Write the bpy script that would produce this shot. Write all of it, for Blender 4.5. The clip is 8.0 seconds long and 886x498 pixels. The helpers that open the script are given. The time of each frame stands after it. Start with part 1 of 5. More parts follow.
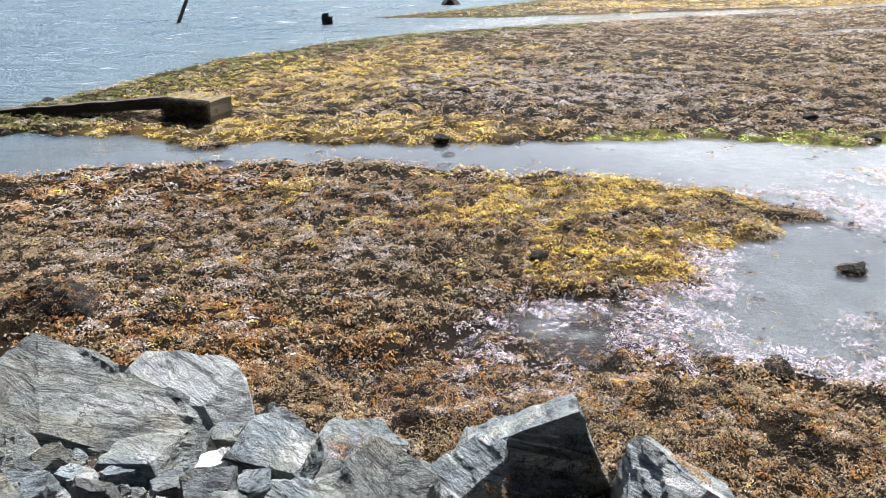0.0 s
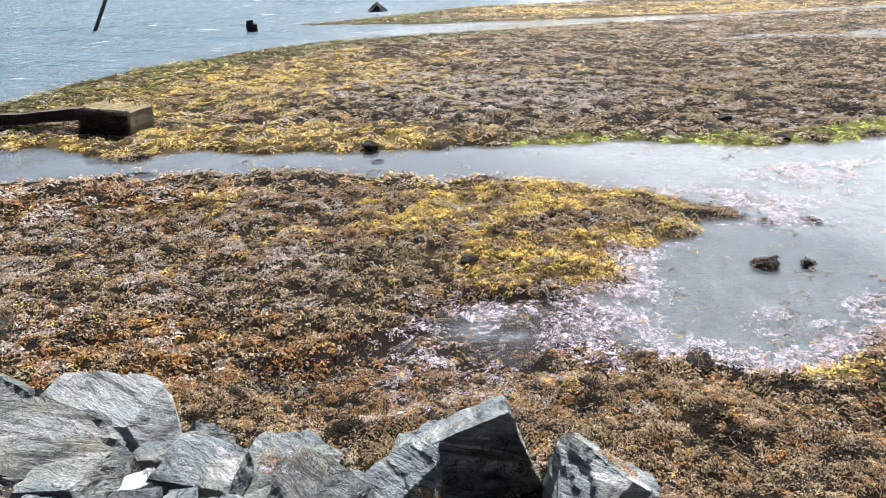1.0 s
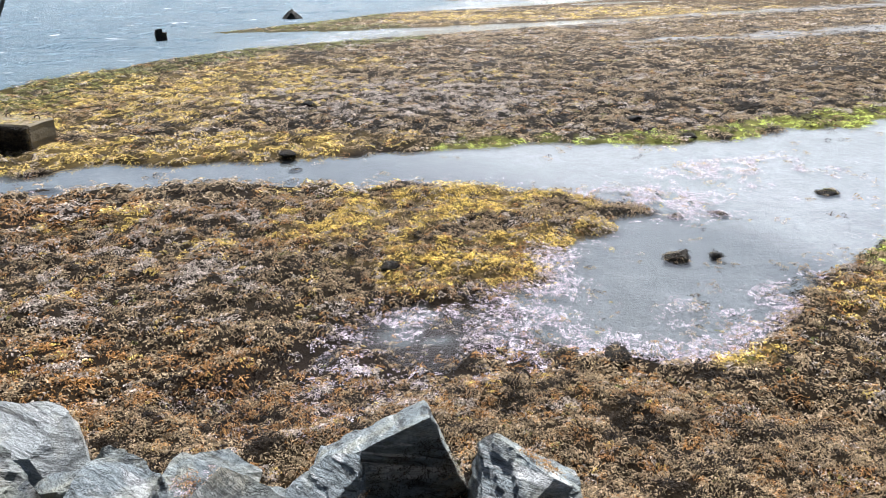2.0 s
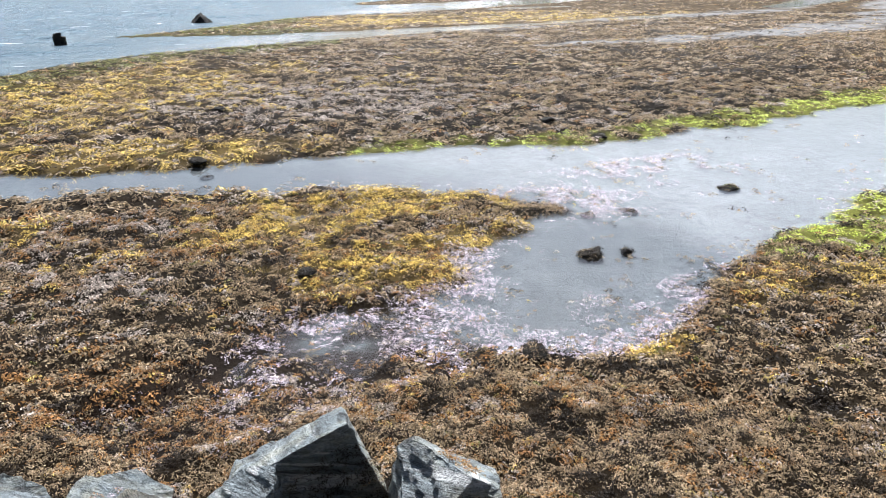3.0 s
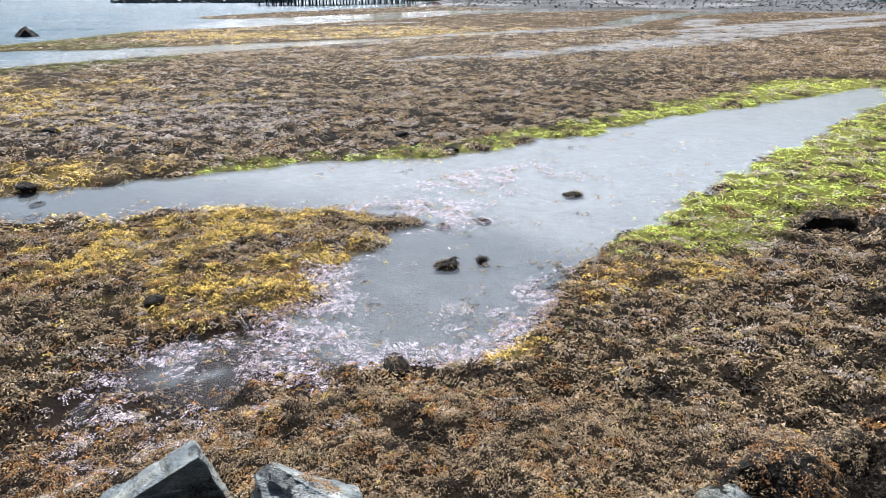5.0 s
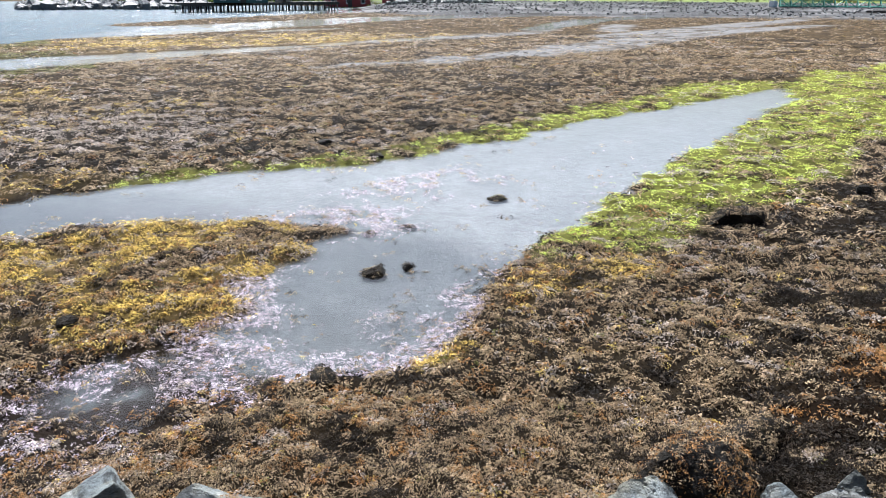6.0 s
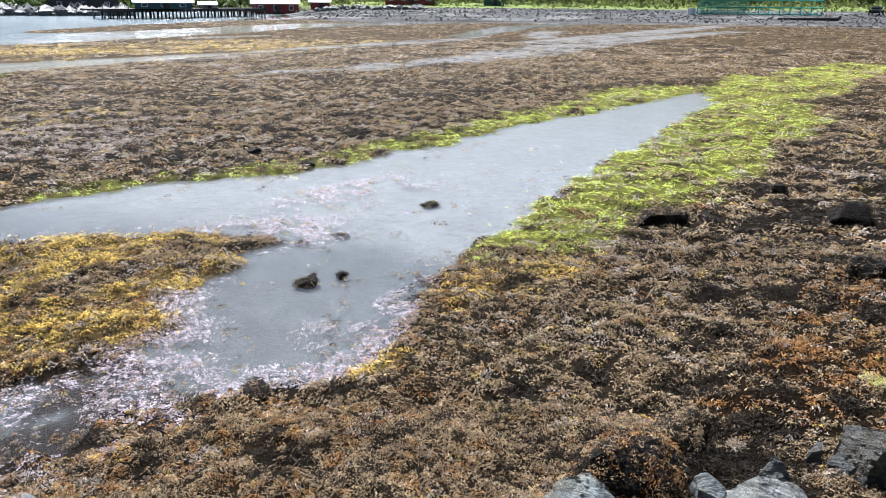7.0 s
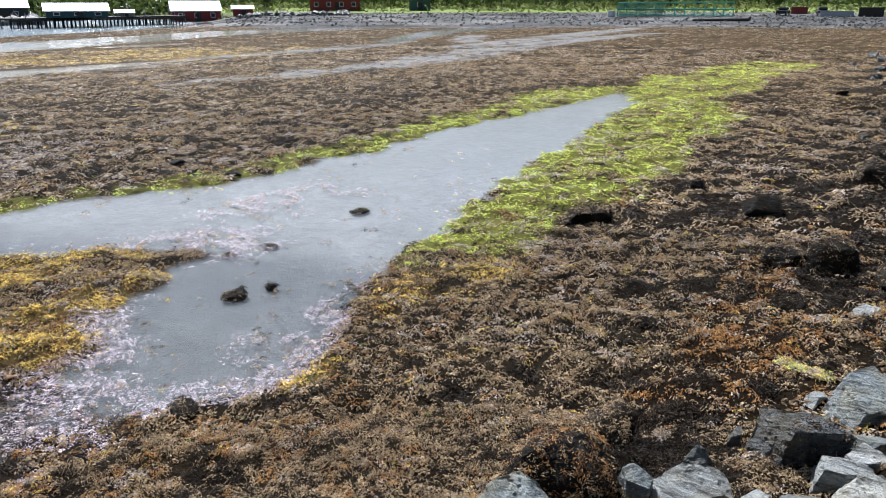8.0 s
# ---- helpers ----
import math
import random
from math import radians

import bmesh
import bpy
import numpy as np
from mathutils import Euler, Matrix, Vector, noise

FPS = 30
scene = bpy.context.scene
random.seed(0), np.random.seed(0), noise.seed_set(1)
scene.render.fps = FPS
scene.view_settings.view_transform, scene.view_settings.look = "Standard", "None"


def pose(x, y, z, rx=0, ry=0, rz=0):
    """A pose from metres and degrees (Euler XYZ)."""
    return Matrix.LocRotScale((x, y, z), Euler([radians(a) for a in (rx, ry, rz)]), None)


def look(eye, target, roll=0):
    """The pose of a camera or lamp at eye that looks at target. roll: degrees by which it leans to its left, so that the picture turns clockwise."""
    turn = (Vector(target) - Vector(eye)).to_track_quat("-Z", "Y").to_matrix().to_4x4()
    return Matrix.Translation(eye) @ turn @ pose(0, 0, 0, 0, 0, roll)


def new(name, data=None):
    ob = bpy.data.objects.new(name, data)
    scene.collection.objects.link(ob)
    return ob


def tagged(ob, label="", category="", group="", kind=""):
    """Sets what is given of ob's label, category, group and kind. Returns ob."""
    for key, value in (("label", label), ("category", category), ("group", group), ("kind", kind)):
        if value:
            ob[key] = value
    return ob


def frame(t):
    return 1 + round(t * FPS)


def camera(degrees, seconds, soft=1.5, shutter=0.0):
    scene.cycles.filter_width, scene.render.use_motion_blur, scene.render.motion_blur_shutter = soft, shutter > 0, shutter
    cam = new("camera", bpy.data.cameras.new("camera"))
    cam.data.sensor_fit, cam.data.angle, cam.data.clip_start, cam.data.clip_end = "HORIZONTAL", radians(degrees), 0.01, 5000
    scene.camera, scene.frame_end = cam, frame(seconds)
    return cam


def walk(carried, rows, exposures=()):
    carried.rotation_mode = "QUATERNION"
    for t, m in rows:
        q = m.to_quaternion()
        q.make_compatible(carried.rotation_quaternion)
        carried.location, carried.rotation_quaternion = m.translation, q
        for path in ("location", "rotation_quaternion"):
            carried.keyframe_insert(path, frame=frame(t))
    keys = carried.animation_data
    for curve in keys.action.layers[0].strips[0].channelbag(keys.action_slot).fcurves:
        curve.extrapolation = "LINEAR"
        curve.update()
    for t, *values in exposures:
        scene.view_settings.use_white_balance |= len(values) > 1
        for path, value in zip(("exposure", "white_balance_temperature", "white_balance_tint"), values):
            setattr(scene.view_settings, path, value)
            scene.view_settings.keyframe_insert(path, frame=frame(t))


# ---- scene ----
cam = camera(63.1, 8.0, soft=0.75)
PATH = [
    (0, (0.416, -0.009, 3.174), (0.339, 1.843, 2.425), -1.4),
    (0.5, (0.431, -0.021, 3.184), (0.438, 1.835, 2.438), -1.2),
    (1, (0.468, -0.026, 3.184), (0.57, 1.83, 2.446), -1.2),
    (1.5, (0.503, -0.019, 3.181), (0.703, 1.832, 2.45), -1.3),
    (3, (0.595, -0.004, 3.148), (1.109, 1.79, 2.429), -0.7),
    (3.5, (0.612, -0.011, 3.164), (1.225, 1.753, 2.448), -0.3),
    (4, (0.624, -0.022, 3.165), (1.341, 1.71, 2.466), -0.0),
    (4.5, (0.639, -0.033, 3.162), (1.427, 1.67, 2.472), 0.2),
    (6, (0.712, -0.074, 3.177), (1.747, 1.501, 2.508), 0.3),
    (6.5, (0.721, -0.097, 3.188), (1.827, 1.434, 2.53), 0.4),
    (7, (0.733, -0.099, 3.185), (1.914, 1.377, 2.533), 0.5),
    (7.5, (0.758, -0.12, 3.188), (2.006, 1.302, 2.539), 0.2),
    (8, (0.778, -0.153, 3.201), (2.095, 1.209, 2.561), -0.1),
]
walk(cam, [(t, look(eye, target, roll)) for t, eye, target, roll in PATH],
     exposures=[(0, 1.50, 6220, 13), (2, 1.41, 6100, 12), (4, 1.30, 6020, 12), (6, 1.25, 5980, 12), (7.4, 1.14, 5980, 12), (8, 0.95, 5980, 12)])


# ---- light ----
SUN_AZ, SUN_EL = 20.0, 50.0      # degrees clockwise from +y, degrees up
world = bpy.data.worlds.new("world")
scene.world = world
world.use_nodes = True
wn = world.node_tree
sky = wn.nodes.new("ShaderNodeTexSky")
sky.sky_type, sky.sun_disc = "NISHITA", False
sky.sun_elevation, sky.sun_rotation = radians(SUN_EL), radians(SUN_AZ)
sky.air_density, sky.dust_density, sky.ozone_density = 1.4, 4.0, 5.0
wn.nodes["Background"].inputs["Strength"].default_value = 0.043
wn.links.new(sky.outputs["Color"], wn.nodes["Background"].inputs["Color"])
sun = new("sun", bpy.data.lights.new("sun", "SUN"))
sun.data.energy, sun.data.angle, sun.data.color = 4.9, radians(0.55), (1.0, 0.965, 0.92)
toward = Vector((math.sin(radians(SUN_AZ)) * math.cos(radians(SUN_EL)), math.cos(radians(SUN_AZ)) * math.cos(radians(SUN_EL)), math.sin(radians(SUN_EL))))
sun.matrix_world = look(toward * 50, (0, 0, 0))


# ---- materials ----
class Nodes:
    """A short hand for writing a node material."""

    def __init__(self, name):
        self.mat = bpy.data.materials.new(name)
        self.mat.use_nodes = True
        self.tree = self.mat.node_tree
        self.bsdf = self.tree.nodes["Principled BSDF"]
        self.out = self.tree.nodes["Material Output"]

    def add(self, kind, **sockets):
        n = self.tree.nodes.new(kind)
        for k, v in sockets.items():
            self.put(n.inputs[k.replace("_", " ")], v)
        return n

    def put(self, socket, v):
        if isinstance(v, bpy.types.NodeSocket):
            self.tree.links.new(v, socket)
        else:
            socket.default_value = v

    def set(self, **sockets):
        for k, v in sockets.items():
            self.put(self.bsdf.inputs[k.replace("_", " ")], v)
        return self

    def coord(self, which="Object", scale=(1, 1, 1), rot=(0, 0, 0)):
        c = self.add("ShaderNodeTexCoord")
        m = self.add("ShaderNodeMapping", Vector=c.outputs[which], Scale=scale, Rotation=[radians(a) for a in rot])
        return m.outputs[0]

    def noise(self, vec, scale, detail=4.0, rough_=0.55, distort=0.0):
        n = self.add("ShaderNodeTexNoise", Vector=vec, Scale=scale, Detail=detail, Roughness=rough_, Distortion=distort)
        return n.outputs[0]

    def ramp(self, fac, *stops):
        r = self.add("ShaderNodeValToRGB", Fac=fac)
        e = r.color_ramp.elements
        while len(e) < len(stops):
            e.new(0.5)
        for el, (p, c) in zip(e, stops):
            el.position = p
            el.color = (*c, 1) if isinstance(c, tuple) else (c, c, c, 1)
        return r.outputs[0]

    def mix(self, fac, a, b, mode="MIX"):
        m = self.add("ShaderNodeMix")
        m.data_type, m.blend_type = "RGBA", mode
        for sock, v in zip((m.inputs[0], m.inputs[6], m.inputs[7]), (fac, a, b)):
            self.put(sock, (*v, 1) if isinstance(v, tuple) and len(v) == 3 else v)
        return m.outputs[2]

    def math(self, op, a, b=0.0):
        m = self.add("ShaderNodeMath")
        m.operation = op
        self.put(m.inputs[0], a), self.put(m.inputs[1], b)
        return m.outputs[0]

    def bump(self, height_, strength=0.5, distance=0.01):
        b = self.add("ShaderNodeBump", Height=height_, Strength=strength, Distance=distance)
        self.put(self.bsdf.inputs["Normal"], b.outputs[0])
        return b.outputs[0]


def plain(name, colour, roughness=0.6, metal=0.0, grain=30.0, spread=0.25, relief=0.3):
    """Paint, timber, metal or concrete with grain at two sizes."""
    n = Nodes(name)
    v = n.coord()
    a, b = n.noise(v, grain), n.noise(v, grain * 0.12, 3)
    dark, light = tuple(c * (1 - spread) for c in colour), tuple(min(1, c * (1 + spread)) for c in colour)
    n.set(Base_Color=n.mix(n.math("MULTIPLY", n.math("ADD", a, b), 0.5), dark, light), Roughness=roughness, Metallic=metal)
    n.bump(a, relief, 0.01)
    return n.mat


def frond_material(name, colour, second, gloss=0.32, through_light=0.3):
    """Wet weed: each blade its own shade, clumps drifting between two colours."""
    n = Nodes(name)
    v = n.coord()
    island = n.add("ShaderNodeNewGeometry").outputs["Random Per Island"]
    clump = n.ramp(n.noise(v, 4.5, 3), (0.35, 0.0), (0.65, 1.0))
    base = n.mix(clump, colour, second)
    base = n.mix(1.0, base, n.ramp(n.noise(v, 11.0, 3), (0.32, 0.55), (0.66, 1.3)), "MULTIPLY")
    shade = n.ramp(island, (0.0, 0.42), (0.5, 1.0), (1.0, 1.42))
    c = n.mix(1.0, base, shade, "MULTIPLY")
    n.set(Base_Color=c, Roughness=gloss)
    n.bsdf.inputs["Specular IOR Level"].default_value = 0.55 if gloss < 0.3 else 0.10
    t = n.add("ShaderNodeBsdfTranslucent", Color=c)
    m = n.add("ShaderNodeMixShader")
    n.put(m.inputs[0], through_light)
    n.put(m.inputs[1], n.bsdf.outputs[0]), n.put(m.inputs[2], t.outputs[0])
    n.put(n.out.inputs["Surface"], m.outputs[0])
    return n.mat


def rock_material(name, tone, vein, wet=0.55, weather=(0.33, 0.29, 0.2), patch=0.6, deep=0.13):
    """Grey schist: thin leaves along the bedding, pale veins, brown weathering."""
    n = Nodes(name)
    v = n.coord("Object", (1, 1, 1), (24, -18, 0))
    info = n.add("ShaderNodeObjectInfo").outputs["Random"]
    shift = n.add("ShaderNodeVectorMath", Vector=v)
    n.put(shift.inputs[1], n.add("ShaderNodeCombineXYZ", X=n.math("MULTIPLY", info, 31.0), Y=n.math("MULTIPLY", info, 17.0)).outputs[0])
    p = shift.outputs[0]
    layers = n.add("ShaderNodeMapping", Vector=p, Scale=(1.6, 2.2, 17.0)).outputs[0]
    leaf = n.noise(layers, 1.0, 10, 0.70, 0.35)
    fine = n.noise(p, 60, 6, 0.7)
    big = n.noise(p, 2.6, 5, 0.6, 0.5)
    crack = n.noise(n.add("ShaderNodeMapping", Vector=p, Scale=(1.3, 1.6, 6.0), Rotation=(0.5, 0.2, 0.3)).outputs[0], 1.6, 6, 0.6, 2.2)
    dark = tuple(c * deep for c in tone)
    c = n.mix(n.ramp(leaf, (0.40, 0.0), (0.475, 0.8), (0.60, 1.0)), tuple(t * 0.15 for t in tone), tone)
    c = n.mix(n.ramp(big, (0.46, 0.0), (0.66, 0.85)), c, weather)
    c = n.mix(n.ramp(n.noise(p, 5.0, 6, 0.65), (0.52, 0.0), (0.66, 0.6)), c, tuple(min(1, t * 1.35 + 0.04) for t in tone))
    c = n.mix(n.ramp(n.noise(layers, 0.55, 6, 0.65, 0.8), (0.58, 0.0), (0.63, vein)), c, (0.55, 0.56, 0.55))
    c = n.mix(n.ramp(fine, (0.25, 0.65), (0.55, 0.0)), c, dark)
    lines = n.ramp(n.math("ABSOLUTE", n.math("SUBTRACT", crack, 0.5)), (0.0, 1.0), (0.016, 0.0))
    c = n.mix(n.math("MULTIPLY", lines, 0.5 + 0.5 * patch), c, dark)
    c = n.mix(n.ramp(n.noise(layers, 0.3, 6, 0.7, 1.0), (0.56, 0.0), (0.62, patch * 0.7)), c, dark)
    n.set(Base_Color=n.mix(1.0, c, n.ramp(info, (0.0, 0.78), (1.0, 1.15)), "MULTIPLY"), Roughness=wet)
    n.bsdf.inputs["Specular IOR Level"].default_value = 0.12 if tone[0] < 0.05 else 0.4
    h = n.math("ADD", n.math("SUBTRACT", leaf, n.math("MULTIPLY", lines, 0.25)), n.math("MULTIPLY", fine, 0.30))
    n.bump(h, 1.0, 0.075)
    return n.mat


WEEDS = {   # colour, second colour, gloss, light through
    "brown": ((0.435, 0.335, 0.205), (0.350, 0.258, 0.160), 0.55, 0.24),
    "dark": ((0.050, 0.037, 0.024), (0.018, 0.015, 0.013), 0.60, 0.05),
    "yellow": ((0.840, 0.660, 0.190), (0.640, 0.460, 0.150), 0.55, 0.34),
    "orange": ((0.410, 0.220, 0.075), (0.350, 0.190, 0.080), 0.55, 0.24),
    "green": ((0.640, 0.800, 0.160), (0.680, 0.720, 0.170), 0.55, 0.42),
    "olive": ((0.170, 0.190, 0.060), (0.250, 0.230, 0.070), 0.55, 0.25),
    "pale": ((0.540, 0.470, 0.405), (0.450, 0.380, 0.320), 0.55, 0.24),
    # pale pink: glints of wet fronds put into the base colour
    "red": ((0.620, 0.550, 0.600), (0.480, 0.390, 0.450), 0.26, 0.12),
}
WEED_MATERIAL = {k: frond_material(k + "_weed", *v) for k, v in WEEDS.items()}


def ground_material():
    n = Nodes("tidal_ground")
    v = n.coord()
    tint = n.add("ShaderNodeAttribute")
    tint.attribute_name = "cover"
    fine, mid, wide = n.noise(v, 26, 6, 0.7), n.noise(v, 5.5, 5, 0.65), n.noise(v, 0.9, 5, 0.6)
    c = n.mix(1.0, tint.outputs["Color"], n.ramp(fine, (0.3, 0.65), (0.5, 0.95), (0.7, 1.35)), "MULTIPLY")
    c = n.mix(1.0, c, n.ramp(mid, (0.3, 0.8), (0.7, 1.22)), "MULTIPLY")
    c = n.mix(1.0, c, n.ramp(wide, (0.3, 0.9), (0.7, 1.1)), "MULTIPLY")
    n.set(Base_Color=c, Roughness=0.85)
    n.bsdf.inputs["Specular IOR Level"].default_value = 0.03
    n.bump(n.math("ADD", n.math("MULTIPLY", fine, 0.5), mid), 0.7, 0.03)
    return n.mat


def water_material():
    """Clear shallow water that turns into a ruffled blue-grey sea towards the open side."""
    n = Nodes("sea_water")
    v = n.coord()
    sep = n.add("ShaderNodeSeparateXYZ", Vector=v)
    x, y = sep.outputs[0], sep.outputs[1]
    # open water lies past the line from the channel's mouth along the outer edge of the flat
    side = n.math("ADD", n.math("MULTIPLY", x, -1.0), n.math("MULTIPLY", n.math("SUBTRACT", y, 14.0), 0.42))
    open_ = n.ramp(n.math("MAXIMUM", n.math("MULTIPLY", n.math("SUBTRACT", side, 5.0), 0.12), n.math("MULTIPLY", n.math("SUBTRACT", n.math("SUBTRACT", y, 48.0), n.math("MULTIPLY", n.math("MAXIMUM", x, 0.0), 1.3)), 0.1)), (0.0, 0.0), (1.0, 1.0))
    waves = n.noise(n.coord("Object", (0.55, 1.7, 1), (0, 0, -22)), 1.5, 5, 0.6, 0.6)
    chop = n.noise(n.coord("Object", (1.0, 2.3, 1), (0, 0, 14)), 6.5, 3, 0.6)
    ripple = n.noise(n.coord("Object", (1, 1.6, 1), (0, 0, 20)), 9.0, 3, 0.5)
    breeze = n.math("ADD", n.math("MULTIPLY", n.ramp(n.math("MULTIPLY", n.math("SUBTRACT", y, 24.0), 0.04), (0.0, 0.0), (1.0, 1.0)), 0.006), 0.0004)
    h = n.math("ADD", n.math("MULTIPLY", n.math("ADD", waves, n.math("MULTIPLY", chop, 0.3)), n.math("MULTIPLY", open_, 0.50)), n.math("MULTIPLY", ripple, breeze))
    b = n.add("ShaderNodeBump", Height=h, Strength=1.0, Distance=1.0)
    clear = n.bsdf
    n.set(Base_Color=(0.93, 0.96, 0.97, 1), Roughness=0.0, IOR=1.333, Transmission_Weight=1.0, Normal=b.outputs[0])
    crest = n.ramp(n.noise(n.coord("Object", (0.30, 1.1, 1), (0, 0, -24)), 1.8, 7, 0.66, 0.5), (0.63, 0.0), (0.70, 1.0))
    body = n.mix(n.noise(v, 0.12, 4), (0.085, 0.14, 0.175), (0.165, 0.235, 0.275))
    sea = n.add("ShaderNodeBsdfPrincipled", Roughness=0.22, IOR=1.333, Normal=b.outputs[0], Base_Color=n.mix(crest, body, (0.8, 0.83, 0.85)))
    m = n.add("ShaderNodeMixShader", Fac=open_)
    n.put(m.inputs[1], clear.outputs[0]), n.put(m.inputs[2], sea.outputs[0])
    n.put(n.out.inputs["Surface"], m.outputs[0])
    return n.mat


GROUND, WATER = ground_material(), water_material()
SCHIST = rock_material("grey_schist", (0.205, 0.245, 0.255), 0.7, 0.6, (0.36, 0.36, 0.28))
PALE_ROCK = rock_material("pale_schist", (0.36, 0.39, 0.385), 0.8, 0.6, (0.44, 0.43, 0.36), 0.15, 0.32)
QUARTZ = rock_material("white_quartz", (0.80, 0.80, 0.78), 0.2, 0.5, (0.74, 0.72, 0.67), 0.0, 0.75)
TAN_ROCK = rock_material("tan_schist", (0.175, 0.195, 0.18), 0.35, 0.65, (0.23, 0.21, 0.15), 0.5)
DARK_ROCK = rock_material("dark_schist", (0.12, 0.135, 0.14), 0.25, 0.45, (0.12, 0.10, 0.06))
BLACK_ROCK = rock_material("weedy_black_rock", (0.020, 0.019, 0.017), 0.05, 0.75, (0.05, 0.04, 0.02))
CONCRETE = plain("old_concrete", (0.17, 0.14, 0.085), 0.85, 0, 24, 0.4, 0.6)
RUST = plain("rusted_steel", (0.05, 0.035, 0.028), 0.75, 0.2, 40, 0.5, 0.6)
TIMBER = plain("tarred_timber", (0.045, 0.038, 0.032), 0.8, 0, 18, 0.4, 0.5)
GREY_TIMBER = plain("weathered_timber", (0.30, 0.28, 0.25), 0.8, 0, 14, 0.3, 0.4)
RED_PAINT = plain("red_paint", (0.22, 0.030, 0.028), 0.7, 0, 10, 0.3, 0.3)
WHITE_PAINT = plain("white_paint", (0.74, 0.75, 0.76), 0.6, 0, 8, 0.1, 0.2)
TEAL_PAINT = plain("dark_teal_paint", (0.035, 0.085, 0.085), 0.7, 0, 8, 0.25, 0.2)
PALE_ROOF = plain("pale_sheet_roof", (0.56, 0.58, 0.60), 0.5, 0, 6, 0.1, 0.2)
GREY_ROOF = plain("grey_sheet_roof", (0.42, 0.44, 0.47), 0.55, 0, 6, 0.15, 0.2)
GREEN_STEEL = plain("sea_green_steel", (0.035, 0.30, 0.22), 0.5, 0, 9, 0.2, 0.2)
GREEN_NET = plain("sea_green_net", (0.03, 0.26, 0.20), 0.9, 0, 30, 0.4, 0.3)
DARK_GLASS = plain("dark_pane", (0.03, 0.035, 0.04), 0.1, 0, 3, 0.1, 0.0)
BARK = plain("bark", (0.12, 0.09, 0.06), 0.9, 0, 20, 0.4, 0.6)
LEAF = frond_material("spring_leaf", (0.11, 0.15, 0.04), (0.05, 0.075, 0.025), 0.55, 0.35)
GRASS = frond_material("meadow_grass", (0.16, 0.21, 0.06), (0.20, 0.20, 0.08), 0.6, 0.3)
RUBBER = plain("rubber", (0.02, 0.02, 0.02), 0.8)
CAR_PAINT = plain("dark_car_paint", (0.02, 0.022, 0.025), 0.25, 0.2, 3, 0.1, 0.0)


# ---- the lie of the land: water outlines and heights, in metres ----
CHANNEL = [(-60, 15.6), (-14, 14.9), (-9.3, 14.4), (-6, 13.8), (-4.3, 12.95), (-3.7, 13.5), (-1.8, 13.0), (1.1, 13.1), (4.7, 13.1),
           (7.1, 12.35), (9.4, 12.65), (12.1, 13.2), (14.9, 14.1), (17.4, 14.2), (21, 14.85), (25.2, 15.3), (23.5, 13.5),
           (19.4, 11.95), (14.8, 10.1), (11.7, 8.9), (9.4, 8.1), (7.7, 7.1), (6.6, 6.8), (5.4, 6.0), (4.5, 5.5), (3.5, 5.05),
           (2.4, 5.35), (2.3, 6.4), (2.8, 6.85), (3.0, 7.75), (3.7, 8.05), (4.75, 8.8), (4.1, 9.75), (3.1, 10.5), (1.5, 10.9),
           (0.1, 11.2), (-1.8, 11.8), (-3.7, 11.65), (-5.6, 11.65), (-7.3, 11.1), (-60, 3)]
SHALLOW = [(2.4, 6.3), (1.1, 6.5), (0.4, 5.9), (0.0, 5.3), (-0.7, 4.75), (-0.2, 4.2), (0.7, 4.5), (1.4, 4.8), (2.0, 4.85), (2.6, 5.3)]
SEA = [(-400, 14), (-60, 15.2), (-14, 15.7), (-10.7, 16.7), (-10.1, 18.1), (-9.6, 20.2), (-9, 22.8), (-8.2, 26.1), (-6.7, 28), (-5, 31),
       (-2.9, 33.6), (1, 35.5), (5.3, 38.2), (11.4, 40.2), (18.5, 42.6), (24, 44.6), (12, 43.4), (3, 42.0), (-5.2, 43.4),
       (0, 50), (6, 58), (15.5, 61.5), (26, 67.5), (36, 75.5), (48, 82), (62, 88), (92, 97), (88, 99), (62, 93.5), (46, 91), (38, 87.5), (28, 80.5), (16, 74), (12, 80),
       (22, 91), (40, 105), (66, 118), (92, 150), (-400, 900)]
CREEKS = [((2.4, 36.6), (9.6, 39.8), 0.6), ((9.6, 39.8), (22, 44.4), 0.6), ((26.5, 46.2), (31, 47.2), 0.7), ((45.5, 53.5), (56, 61), 1.5), ((56, 61), (69, 70), 2.2), ((69, 70), (88, 76), 2.6), ((88, 76), (110, 80), 2.4),
          ((28, 73), (40, 82), 4.2), ((40, 82), (53, 87), 4.4), ((53, 87), (72, 88), 3.8), ((72, 88), (96, 86), 3.0), ((96, 86), (122, 78), 2.4), ((23.5, 62.7), (30.2, 63.7), 0.8)]
BARS = (((14, 30), (20, 30.3), 0.8), ((20, 30.3), (27, 31.7), 1.4), ((27, 31.7), (32, 33), 2.0), ((32, 33), (40, 36.4), 2.6), ((40, 36.4), (48, 39.3), 2.6), ((48, 39.3), (62, 42.8), 2.0), ((62, 42.8), (80, 46), 1.6),
        ((10, 37.6), (24, 43.2), 0.4), ((22, 44.6), (31, 46.4), 1.3), ((31, 46.4), (41, 48.6), 1.6), ((41, 48.6), (47, 53), 1.0), ((44, 42), (60, 47), 2.0), ((60, 47), (80, 53), 2.4), ((50, 48), (62, 58), 1.4), ((80, 53), (100, 60), 1.6))
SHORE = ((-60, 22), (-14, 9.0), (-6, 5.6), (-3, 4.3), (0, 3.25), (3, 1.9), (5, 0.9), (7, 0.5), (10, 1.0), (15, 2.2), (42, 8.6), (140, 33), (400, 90))


